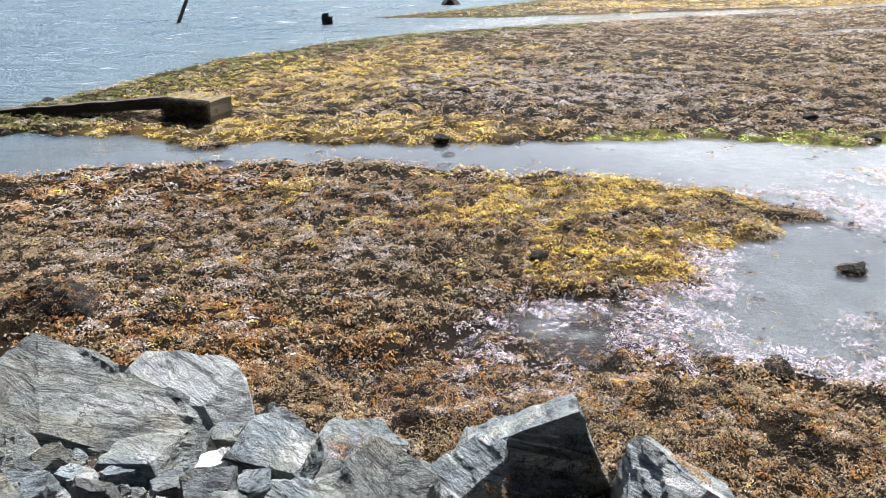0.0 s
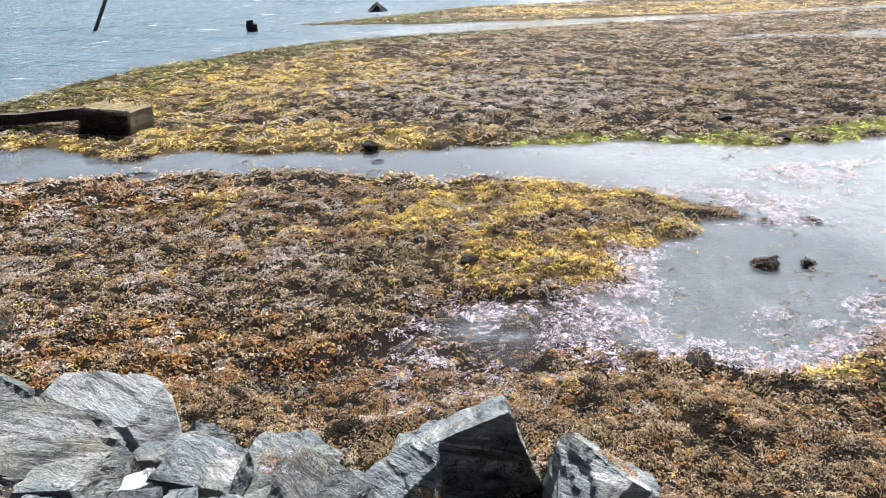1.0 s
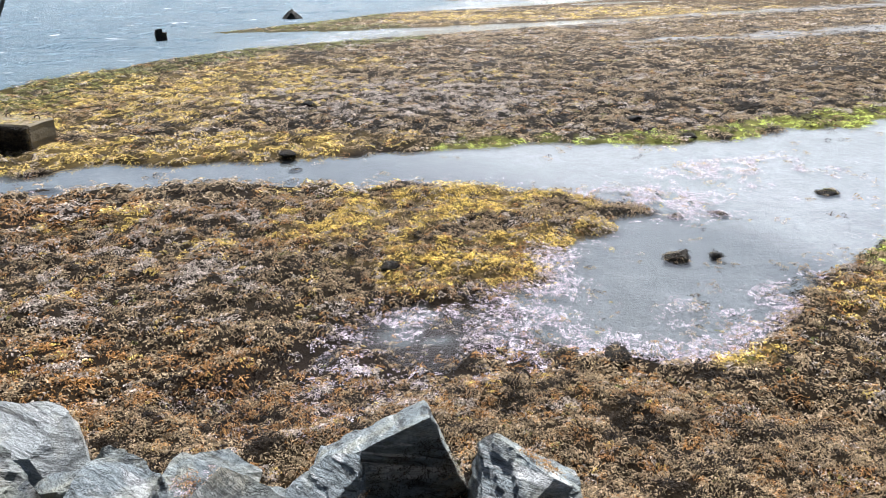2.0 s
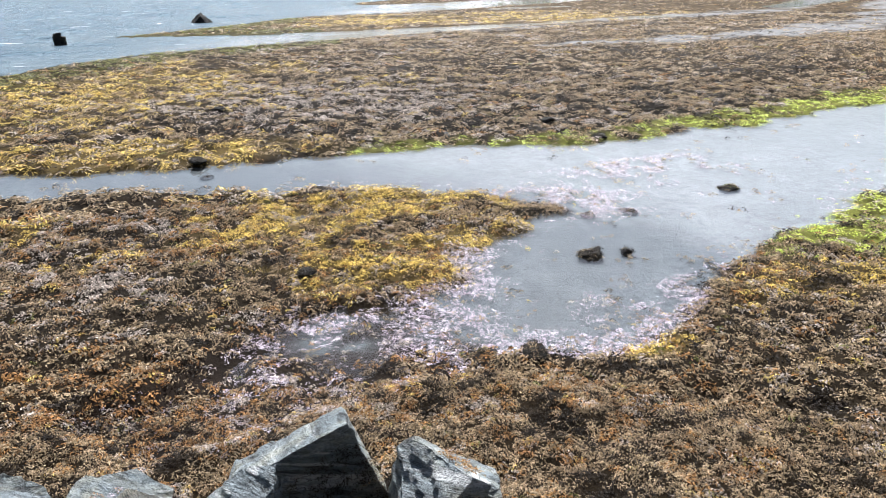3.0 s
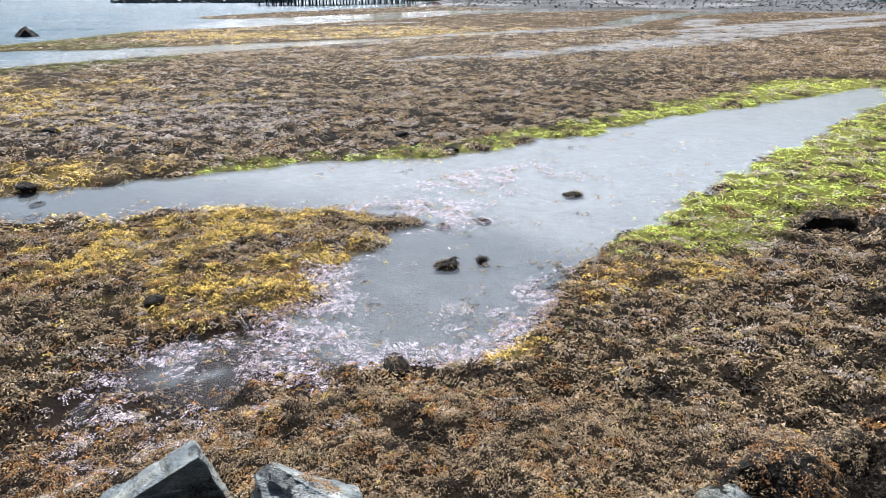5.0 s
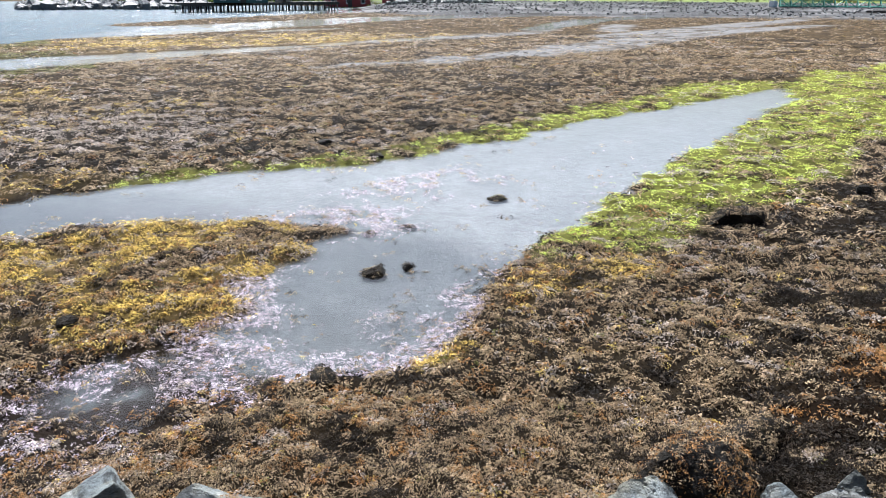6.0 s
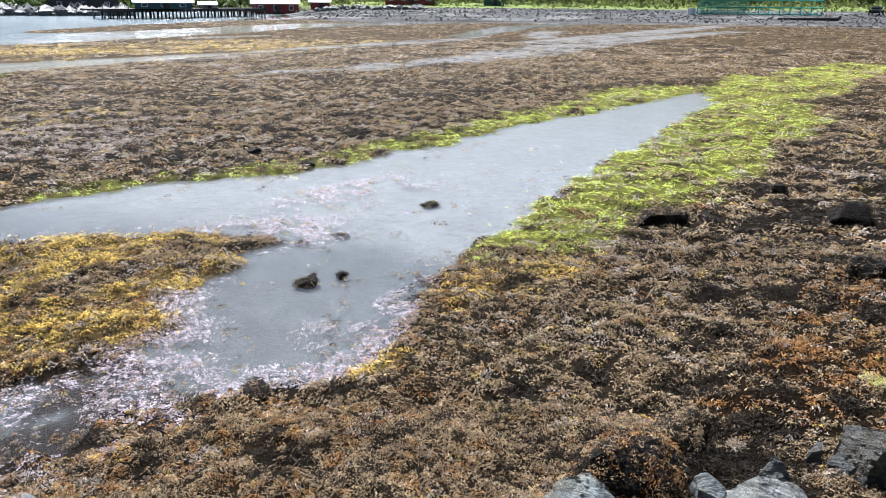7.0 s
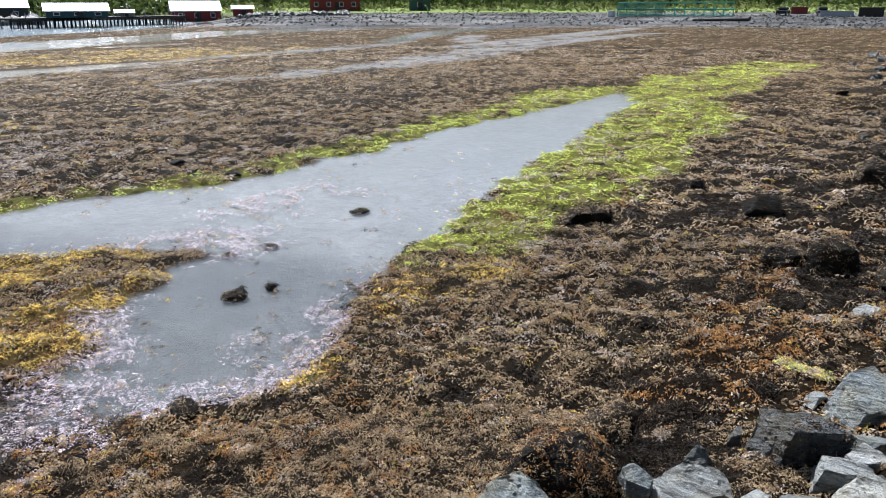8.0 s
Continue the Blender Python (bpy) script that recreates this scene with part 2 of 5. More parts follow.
def polygon_distance(x, y, poly):
    """Distance to a closed outline, negative inside."""
    px, py = np.array(poly, float).T
    best, inside = np.full(x.shape, 1e9), np.zeros(x.shape, bool)
    for i in range(len(px)):
        ax, ay, bx, by = px[i - 1], py[i - 1], px[i], py[i]
        dx, dy = bx - ax, by - ay
        s = np.clip(((x - ax) * dx + (y - ay) * dy) / (dx * dx + dy * dy), 0, 1)
        best = np.minimum(best, (x - ax - s * dx) ** 2 + (y - ay - s * dy) ** 2)
        cross = (ay > y) != (by > y)
        inside ^= cross & (x < dx * (y - ay) / (dy if dy else 1e-9) + ax)
    return np.where(inside, -1, 1) * np.sqrt(best)


def segment_distance(x, y, a, b):
    dx, dy = b[0] - a[0], b[1] - a[1]
    s = np.clip(((x - a[0]) * dx + (y - a[1]) * dy) / (dx * dx + dy * dy), 0, 1)
    return np.hypot(x - a[0] - s * dx, y - a[1] - s * dy)


def lattice(x, y, seed):
    """Smooth value noise between 0 and 1 on a unit lattice."""
    xi, yi = np.floor(x), np.floor(y)
    u, v = x - xi, y - yi
    u, v = u * u * (3 - 2 * u), v * v * (3 - 2 * v)

    def value(i, j):
        n = np.sin(i * 127.1 + j * 311.7 + seed * 74.7) * 43758.5453
        return n - np.floor(n)
    low = value(xi, yi) * (1 - u) + value(xi + 1, yi) * u
    high = value(xi, yi + 1) * (1 - u) + value(xi + 1, yi + 1) * u
    return low * (1 - v) + high * v


def rough(x, y, size, seed, octaves=3):
    total, gain, norm = 0, 1.0, 0
    for k in range(octaves):
        total, norm = total + gain * lattice(x / size * 2 ** k + 17 * k, y / size * 2 ** k - 9 * k, seed + k), norm + gain
        gain *= 0.5
    return total / norm


def ease(v, lo, hi):
    s = np.clip((v - lo) / (hi - lo), 0, 1)
    return s * s * (3 - 2 * s)


def wet_distance(x, y):
    """Distance to the nearest water's edge, negative in the water, with a ragged edge."""
    near = np.hypot(x, y)
    jag = (rough(x, y, 0.55, 3) - 0.5) * 0.85 + (rough(x, y, 2.2, 5) - 0.5) * 0.35 * ease(near, 6, 14) + (rough(x, y, 7, 6) - 0.5) * 3 * ease(near, 30, 70)
    d = np.minimum(polygon_distance(x, y, CHANNEL), polygon_distance(x, y, SEA))
    for a, b, w in CREEKS:
        d = np.minimum(d, segment_distance(x, y, a, b) - w - jag * 0.75)
    return d + jag


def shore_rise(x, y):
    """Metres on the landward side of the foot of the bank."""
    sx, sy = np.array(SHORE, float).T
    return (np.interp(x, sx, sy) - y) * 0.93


def far_beach(x, y):
    """Metres past the far beach's foot."""
    az = np.degrees(np.arctan2(x, y))
    r = np.hypot(x, y)
    return r - np.interp(az, (-180, 20, 25, 31, 40, 55, 66, 75, 85, 180), (900, 900, 140, 116, 112, 116, 122, 128, 136, 900))


def height(x, y):
    d = wet_distance(x, y)
    sea = polygon_distance(x, y, SEA)
    z = np.where(d > 0, 0.045 * ease(d, -0.05, 0.3), -0.10 * ease(-d, -0.03, 0.16)) + 0.012 * np.clip(d, 0, 5)
    z = z - 1.2 * ease(-sea, 1.0, 14)
    land = ease(d, 0.0, 0.4)
    r = np.hypot(x, y)
    z = z + land * ((rough(x, y, 0.30, 11, 2) - 0.5) * 0.15 * ease(r, 60, 12) + (rough(x, y, 1.6, 21) - 0.5) * 0.10 + (rough(x, y, 6.0, 31) - 0.5) * 0.06 * ease(r, 14, 30))
    z = np.where(z > 0, z * (1 - 0.6 * ease(r, 24, 55)), z)
    sh = polygon_distance(x, y, SHALLOW)
    s = ease(-sh, -0.25, 0.15)
    z = z * (1 - s) + s * (-0.045 + (rough(x, y, 0.35, 41) - 0.5) * 0.13)
    m = shore_rise(x, y)
    # The 0.8 slope is an added unseen hill that blocks sky behind the camera.
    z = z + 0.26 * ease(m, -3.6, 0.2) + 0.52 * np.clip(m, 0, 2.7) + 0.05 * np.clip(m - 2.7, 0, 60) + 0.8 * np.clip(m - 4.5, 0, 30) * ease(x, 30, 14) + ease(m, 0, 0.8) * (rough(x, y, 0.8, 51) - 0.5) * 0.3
    b = far_beach(x, y)
    z = z + np.clip(b, 0, 46) * 0.035 + np.clip(b - 46, 0, 30) * 0.03 + np.clip(b - 90, 0, 300) * 0.012
    return z


# ---- mesh helpers ----
def mesh_from(name, verts, faces, material, smooth=False):
    """A mesh from arrays; faces are all of one size."""
    verts, faces = np.asarray(verts, np.float32), np.asarray(faces, np.int32)
    me = bpy.data.meshes.new(name)
    k = faces.shape[1]
    me.vertices.add(len(verts)), me.loops.add(faces.size), me.polygons.add(len(faces))
    me.vertices.foreach_set("co", verts.ravel())
    me.loops.foreach_set("vertex_index", faces.ravel())
    me.polygons.foreach_set("loop_start", np.arange(0, faces.size, k, dtype=np.int32))
    me.polygons.foreach_set("use_smooth", np.full(len(faces), smooth))
    me.update(calc_edges=True)
    me.materials.append(material)
    return me


def part(name, bm, material, parent=None, label=""):
    me = bpy.data.meshes.new(name)
    bm.to_mesh(me)
    bm.free()
    me.materials.append(material)
    ob = new(name, me)
    ob.parent = parent
    return tagged(ob, label)


def box(bm, size, at=(0, 0, 0), turn=(0, 0, 0), bevel=0.0):
    """A box added to bm, its middle at that place."""
    made = bmesh.ops.create_cube(bm, size=1.0)["verts"]
    if bevel:
        edges = list({e for v in made for e in v.link_edges})
        bmesh.ops.scale(bm, vec=size, verts=made)
        made = list({v for f in bmesh.ops.bevel(bm, geom=edges, offset=bevel, segments=1, affect="EDGES")["faces"] for v in f.verts} | {v for v in made if v.is_valid})
    else:
        bmesh.ops.scale(bm, vec=size, verts=made)
    bmesh.ops.transform(bm, matrix=pose(*at, *turn), verts=made)
    return bm


def rod(bm, a, b, r0, r1=None, sides=8):
    """A tapered round bar from a to b."""
    a, b = Vector(a), Vector(b)
    d = b - a
    made = bmesh.ops.create_cone(bm, cap_ends=True, segments=sides, radius1=r0, radius2=r0 if r1 is None else r1, depth=d.length)["verts"]
    bmesh.ops.transform(bm, matrix=Matrix.Translation((a + b) / 2) @ d.to_track_quat("Z", "Y").to_matrix().to_4x4(), verts=made)
    return bm


def empty(name, m, label, category, group=""):
    ob = new(name)
    ob.matrix_world = m
    return tagged(ob, label, category, group)


# ---- ground and water ----
def species_weights(x, y):
    """How much of each kind of weed grows at a place."""
    n1, n2, n3 = rough(x, y, 0.8, 61), rough(x, y, 2.4, 71), rough(x, y, 0.35, 81)
    r = np.hypot(x, y)
    ch = polygon_distance(x, y, CHANNEL)
    sea = polygon_distance(x, y, SEA)
    north = y > 11.9 + 0.13 * np.clip(x - 12, 0, 30)
    w = {"brown": np.full(x.shape, 1.0)}
    w["dark"] = 0.16 + 1.5 * ease(n3 + 0.35 * (n1 - 0.5), 0.54, 0.74)
    e1 = 1 - np.hypot((x - 2.1) / 2.9, (y - 9.1) / 1.9)
    e2 = 1 - np.hypot((x + 1.5) / 6.0, (y - 14.2) / 1.5)
    e3 = 1 - np.hypot((x + 4.0) / 8.5, (y - 22) / 7.5)
    e4 = 1 - np.hypot((x - 3.9) / 0.5, (y - 4.85) / 0.22)
    e5 = 1 - np.hypot((x - 6.6) / 1.6, (y - 5.6) / 0.7)
    e6 = 1 - np.hypot((x - 14) / 24.0, (y - 51) / 8.0)
    e7 = 1 - np.hypot((x - 2.4) / 0.5, (y - 7.2) / 0.6)
    w["yellow"] = 4.2 * ease(e1 + (n2 - 0.5) * 1.3 + (n1 - 0.5) * 2.0 + (n3 - 0.5) * 1.6, 0.12, 0.8) + 2.0 * ease(e2 + (n2 - 0.5) * 1.2, 0.0, 0.5) + 1.3 * ease(e3 + (n2 - 0.5) * 1.6 + (n1 - 0.5), 0, 0.8) \
        + 3 * ease(e4, 0, 0.5) + 0.7 * ease(e5 + (n2 - 0.5), 0, 0.5) + 1.1 * ease(e6 + (n2 - 0.5), 0, 0.5) * ease(x, 3, 9) + 2 * ease(e7, 0, 0.5) + 0.03 + 0.10 * ease(n1, 0.5, 0.7) * ease(r, 14, 8)
    strip_n = np.where(north, ease(0.95 + 0.075 * np.clip(x - 3, 0, 24) + (n2 - 0.5) * 2.0 - ch, 0, 1.0) * ease(x, 1.5, 5), 0)
    strip_s = np.where(~north, ease(np.interp(x, (6.5, 8, 9.5, 12, 16, 21, 26), (1.2, 2.1, 2.5, 3.0, 3.4, 3.5, 3.3)) + (n2 - 0.5) * 2.4 - ch, 0, 1.0) * ease(x, 6.0, 7.8), 0)
    tail = ease(2.3 + (n2 - 0.5) * 3.0 - segment_distance(x, y, (26, 13.9), (43, 16.8)), 0, 0.8)
    k1 = 1 - np.hypot((x - 5.2) / 1.6, (y - 2.05) / 0.5)
    k2 = 1 - np.hypot((x - 9.4) / 1.8, (y - 2.2) / 0.9)
    k3 = ease(shore_rise(x, y), -4.0, 0.0) * ease(x, 6, 10)
    w["dark"] = w["dark"] * (1 - 0.2 * ease(r, 8, 14)) * (1 - 0.55 * ease(r, 5, 6.5) * ease(r, 14, 11.5) * (x < 6)) + 2.2 * ease(k1 + (n2 - 0.5), 0, 0.6) + 1.6 * ease(k2 + (n2 - 0.5), 0, 0.6) + 1.2 * k3 + 0.5 * ease(r, 35, 60)
    w["green"] = ease(ch, -0.5, -0.2) * 8.0 * np.clip(strip_n + strip_s + tail, 0, 1) ** 1.3 * ease(0.6 * n1 + n3, 0.50, 0.85) + 0.6 * ease(ch, 3.5, 2.0) * north * ease(x, 8, 16) * ease(n2, 0.45, 0.6)
    w["olive"] = 4.0 * ease(3.2 - np.abs(sea - 1.2), 0, 3) * (x < 6) * (y > 14) + 0.02
    # Pale weed here holds the whitish wet sheen and highlights in its colour.
    e8 = 1 - np.hypot((x - 2.6) / 5.0, (y - 18.5) / 5.5)
    e9 = 1 - np.hypot((x + 2.0) / 3.6, (y - 8.0) / 2.8)
    w["pale"] = 3.0 * ease(e8 + (n2 - 0.5) * 0.9, 0.1, 0.6) + 0.6 * ease(e9 + (n2 - 0.5) * 0.8, 0, 0.6) + (0.10 + 0.25 * ease(n3, 0.45, 0.65)) * ease(r, 5, 7) * ease(r, 22, 14) + 0.02
    o1 = 1 - np.hypot((x - 6.3) / 1.5, (y - 2.2) / 0.55)
    o2 = 1 - np.hypot((x - 8.6) / 1.2, (y - 2.9) / 0.45)
    o3 = 1 - np.hypot((x + 1.8) / 2.6, (y - 5.0) / 1.0)
    o4 = 1 - np.hypot((x + 5.0) / 3.0, (y - 10.5) / 1.4)
    w["orange"] = 2.6 * ease(o1 + (n2 - 0.5), 0, 0.6) + 2.2 * ease(o2 + (n2 - 0.5), 0, 0.6) + 0.6 * ease(o3 + (n2 - 0.5), 0, 0.6) + 1.0 * ease(o4 + (n2 - 0.5), 0, 0.6) + 0.34 * ease(n2, 0.4, 0.7) * ease(r, 14, 9) + 0.08
    sh = polygon_distance(x, y, SHALLOW)
    w["red"] = 1.2 * ease(0.35 - sh, 0, 0.5) + 1.2 * ease(0.02 - ch, 0, 0.3) * (y < 12) 
    return w


def gravel_bars(x, y):
    """Metres inside the bare gravel strips that cross the flat, with broken edges."""
    bars = np.full(x.shape, 1e9)
    for a, b, w in BARS:
        bars = np.minimum(bars, segment_distance(x, y, a, b) - w)
    return -bars + (rough(x, y, 1.8, 91) - 0.5) * 1.7 + (rough(x, y, 0.7, 92) - 0.5) * 1.2


SILT, GRAVEL, MEADOW, SEABED = (0.070, 0.077, 0.081), (0.095, 0.095, 0.094), (0.19, 0.25, 0.07), (0.06, 0.08, 0.07)


def cover_colour(x, y, z):
    """The colour of what covers the ground: weed darkened for shade between fronds, silt under water, gravel and
    meadow.
    """
    w = species_weights(x, y)
    total = sum(w.values())
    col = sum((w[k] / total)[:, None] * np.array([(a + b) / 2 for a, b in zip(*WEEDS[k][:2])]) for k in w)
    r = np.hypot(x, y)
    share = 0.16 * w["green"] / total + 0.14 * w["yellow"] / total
    # Near weed ground goes almost black: shade between fronds put into the colour.
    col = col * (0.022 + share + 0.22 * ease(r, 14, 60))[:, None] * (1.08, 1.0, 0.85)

    def lay(amount, colour):
        return col * (1 - amount[:, None]) + np.array(colour) * amount[:, None]
    col = lay(ease(-0.03 - z, 0, 0.03), SILT)
    # Bed painted paler eastward to stand in for sky brightness on the water.
    sky_glare = ease(x + 0.8 * (y - 8) + (rough(x, y, 2.2, 98) - 0.5) * 4, 4.5, 9.0)
    col = lay(ease(-0.03 - z, 0, 0.03) * sky_glare, (0.150, 0.158, 0.160))
    col = lay(0.9 * ease(gravel_bars(x, y), -0.4, 0.5) * (0.35 + 0.65 * ease(rough(x, y, 1.1, 104, 2), 0.32, 0.5)), (0.20, 0.20, 0.195))
    col = lay(ease(-polygon_distance(x, y, SEA), 2, 12), SEABED)
    b = far_beach(x, y)
    col = lay(ease(b + (rough(x, y, 9, 95) - 0.5) * 14, -6, 4), GRAVEL)
    bands = rough(b / 2.6, np.degrees(np.arctan2(x, y)) * 0.22, 1.0, 99, 2)
    stones = rough(x, y, 1.4, 100, 2)
    col = lay(0.75 * ease(bands + 0.4 * (stones - 0.5), 0.52, 0.66) * ease(b, -3, 2), (0.030, 0.028, 0.024))
    col = lay(0.6 * ease(rough(b / 3.0, np.degrees(np.arctan2(x, y)) * 0.25, 1.0, 102, 2), 0.60, 0.70) * ease(b, -5, 0), (0.26, 0.255, 0.245))
    col = lay(ease(b + (rough(x, y, 5, 96) - 0.5) * 6, 46, 51), MEADOW)
    m = shore_rise(x, y)
    col = lay(ease(m + (rough(x, y, 0.6, 97) - 0.5) * 0.6, 0.5, 1.0) * ease(x, 30, 10), (0.06, 0.06, 0.058))
    return np.clip(col, 0, 1)


def spaced(dense_lo, dense_hi, step, lo, hi, grow=1.022, reach=(-130, 190)):
    """Steps that are even within a stretch and widen outside it."""
    core = list(np.arange(dense_lo, dense_hi, step))
    up, s = [core[-1]], step
    while up[-1] < hi:
        s *= grow if up[-1] < reach[1] else 1.2
        up.append(up[-1] + s)
    down, s = [core[0]], step
    while down[-1] > lo:
        s *= grow if down[-1] > reach[0] else 1.2
        down.append(down[-1] - s)
    return np.array(down[:0:-1] + core + up[1:])


def build_ground():
    xs, ys = spaced(-7, 13, 0.11, -2500, 2500, 1.025), spaced(0.5, 15, 0.11, -2500, 2500, 1.025, (0, 200))
    gx, gy = np.meshgrid(xs, ys)
    x, y = gx.ravel(), gy.ravel()
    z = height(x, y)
    nx, ny = len(xs), len(ys)
    i = (np.arange(ny - 1)[:, None] * nx + np.arange(nx - 1)[None, :]).ravel()
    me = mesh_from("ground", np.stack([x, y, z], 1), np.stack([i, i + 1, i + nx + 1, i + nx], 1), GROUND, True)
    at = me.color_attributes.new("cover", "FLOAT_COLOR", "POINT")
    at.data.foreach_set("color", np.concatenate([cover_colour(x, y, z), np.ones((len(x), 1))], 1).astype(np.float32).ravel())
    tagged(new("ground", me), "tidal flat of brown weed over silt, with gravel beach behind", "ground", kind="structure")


def build_water():
    """One level sheet; past the flat's outer edge wind waves ruffle it."""
    xs = np.concatenate([[-2500, -600, -250, -120], np.arange(-75, 45, 0.5), [60, 90, 150, 400]])
    ys = np.concatenate([[2, 6, 10, 13], 15 * 1.0092 ** np.arange(240), [160, 220, 400, 900, 2500]])
    gx, gy = np.meshgrid(xs, ys)
    x, y = gx.ravel(), gy.ravel()
    deep = ease(-polygon_distance(x, y, SEA), 0.3, 5) * ease(x, 40, 20) * ease(y, 130, 90) * ease(x, -75, -60)
    u, v = x * math.cos(0.38) - y * math.sin(0.38), x * math.sin(0.38) + y * math.cos(0.38)
    swell = (rough(u / 2.6, v, 0.95, 211, 2) - 0.5) * 0.34 + (rough(u / 2.2 + 5, v, 2.8, 221, 2) - 0.5) * 0.22
    nx = len(xs)
    i = (np.arange(len(ys) - 1)[:, None] * nx + np.arange(nx - 1)[None, :]).ravel()
    ob = new("water", mesh_from("water", np.stack([x, y, swell * deep], 1), np.stack([i, i + 1, i + nx + 1, i + nx], 1), WATER, True))
    ob.visible_shadow = False
    tagged(ob, "shallow tide pool opening into a ruffled blue-grey sea", "water", kind="structure")


build_ground()
build_water()


# ---- weed ----
def tuft(rng, blades, long=0.42, wide=0.10, corners=4):
    """One low clump of short curling fronds about the origin, its radius one unit."""
    verts, faces = [], []
    for b in range(blades):
        a, rad = rng.uniform(0, 2 * math.pi), math.sqrt(rng.uniform(0.0, 1.0))
        c = Vector((rad * math.cos(a), rad * math.sin(a), 0.60 * (1 - rad * rad) + rng.uniform(-0.08, 0.16)))
        out = Vector((math.cos(a), math.sin(a), -1.0 * rad)).normalized()
        along = (Matrix.Rotation(rng.normal(0, 1.1), 3, "Z") @ out + Vector((0, 0, rng.uniform(-0.25, 0.5)))).normalized()
        across = along.cross(Vector((rng.normal(0, 0.6), rng.normal(0, 0.6), 1))).normalized()
        up = across.cross(along)
        ln, wd = long * rng.uniform(0.6, 1.3), wide * rng.uniform(0.7, 1.3)
        at = len(verts)
        if corners == 4:
            bow, bend = up * (wd * rng.uniform(-0.2, 1.0)), across * (wd * rng.normal(0, 0.9))
            belly = along * (ln * rng.uniform(-0.12, 0.22))
            verts += [c - along * ln * 0.5, c + belly + across * wd + bow + bend, c + along * ln * 0.5 - up * (ln * rng.uniform(0, 0.35)), c + belly - across * wd + bow + bend]
        else:
            verts += [c - along * ln * 0.5 - across * wd * 0.6, c - along * ln * 0.5 + across * wd * 0.6, c + along * ln * 0.75]
        faces.append(tuple(range(at, at + corners)))
    return np.array([v[:] for v in verts]), np.array(faces)


RNG = np.random.default_rng(7)
TUFTS = {"near": [tuft(RNG, 19, 0.48, 0.080) for _ in range(18)], "middle": [tuft(RNG, 16, 0.50, 0.100) for _ in range(16)], "mid": [tuft(RNG, 18, 0.46, 0.15, 3) for _ in range(12)], "far": [tuft(RNG, 14, 0.42, 0.17, 3) for _ in range(12)], "farthest": [tuft(RNG, 9, 0.5, 0.26, 3) for _ in range(10)]}
GROWN = {(k, c): ([], []) for k in WEEDS for c in (4, 3)}
COUNT = {k: 0 for k in GROWN}


def plant(kind, tier, pos, size, squash=1.0):
    """Adds tufts of a kind at these places to what will become one mesh of it."""
    key = (kind, 4 if tier in ("near", "middle") else 3)
    pick = RNG.integers(0, len(TUFTS[tier]), len(pos))
    yaw = RNG.uniform(0, 2 * math.pi, len(pos))
    lean = RNG.normal(0, 0.22, (len(pos), 2))
    for k, (tv, tf) in enumerate(TUFTS[tier]):
        idx = np.nonzero(pick == k)[0]
        if not len(idx):
            continue
        c, s = np.cos(yaw[idx])[:, None], np.sin(yaw[idx])[:, None]
        X, Y = tv[:, 0] * c - tv[:, 1] * s, tv[:, 0] * s + tv[:, 1] * c
        Z = tv[:, 2] * squash + X * lean[idx, :1] + Y * lean[idx, 1:]
        V = np.stack([X, Y, Z], 2) * size[idx][:, None, None] + pos[idx][:, None, :]
        f = tf[None] + (np.arange(len(idx)) * len(tv))[:, None, None] + COUNT[key]
        GROWN[key][0].append(V.reshape(-1, 3)), GROWN[key][1].append(f.reshape(-1, key[1]))
        COUNT[key] += len(idx) * len(tv)


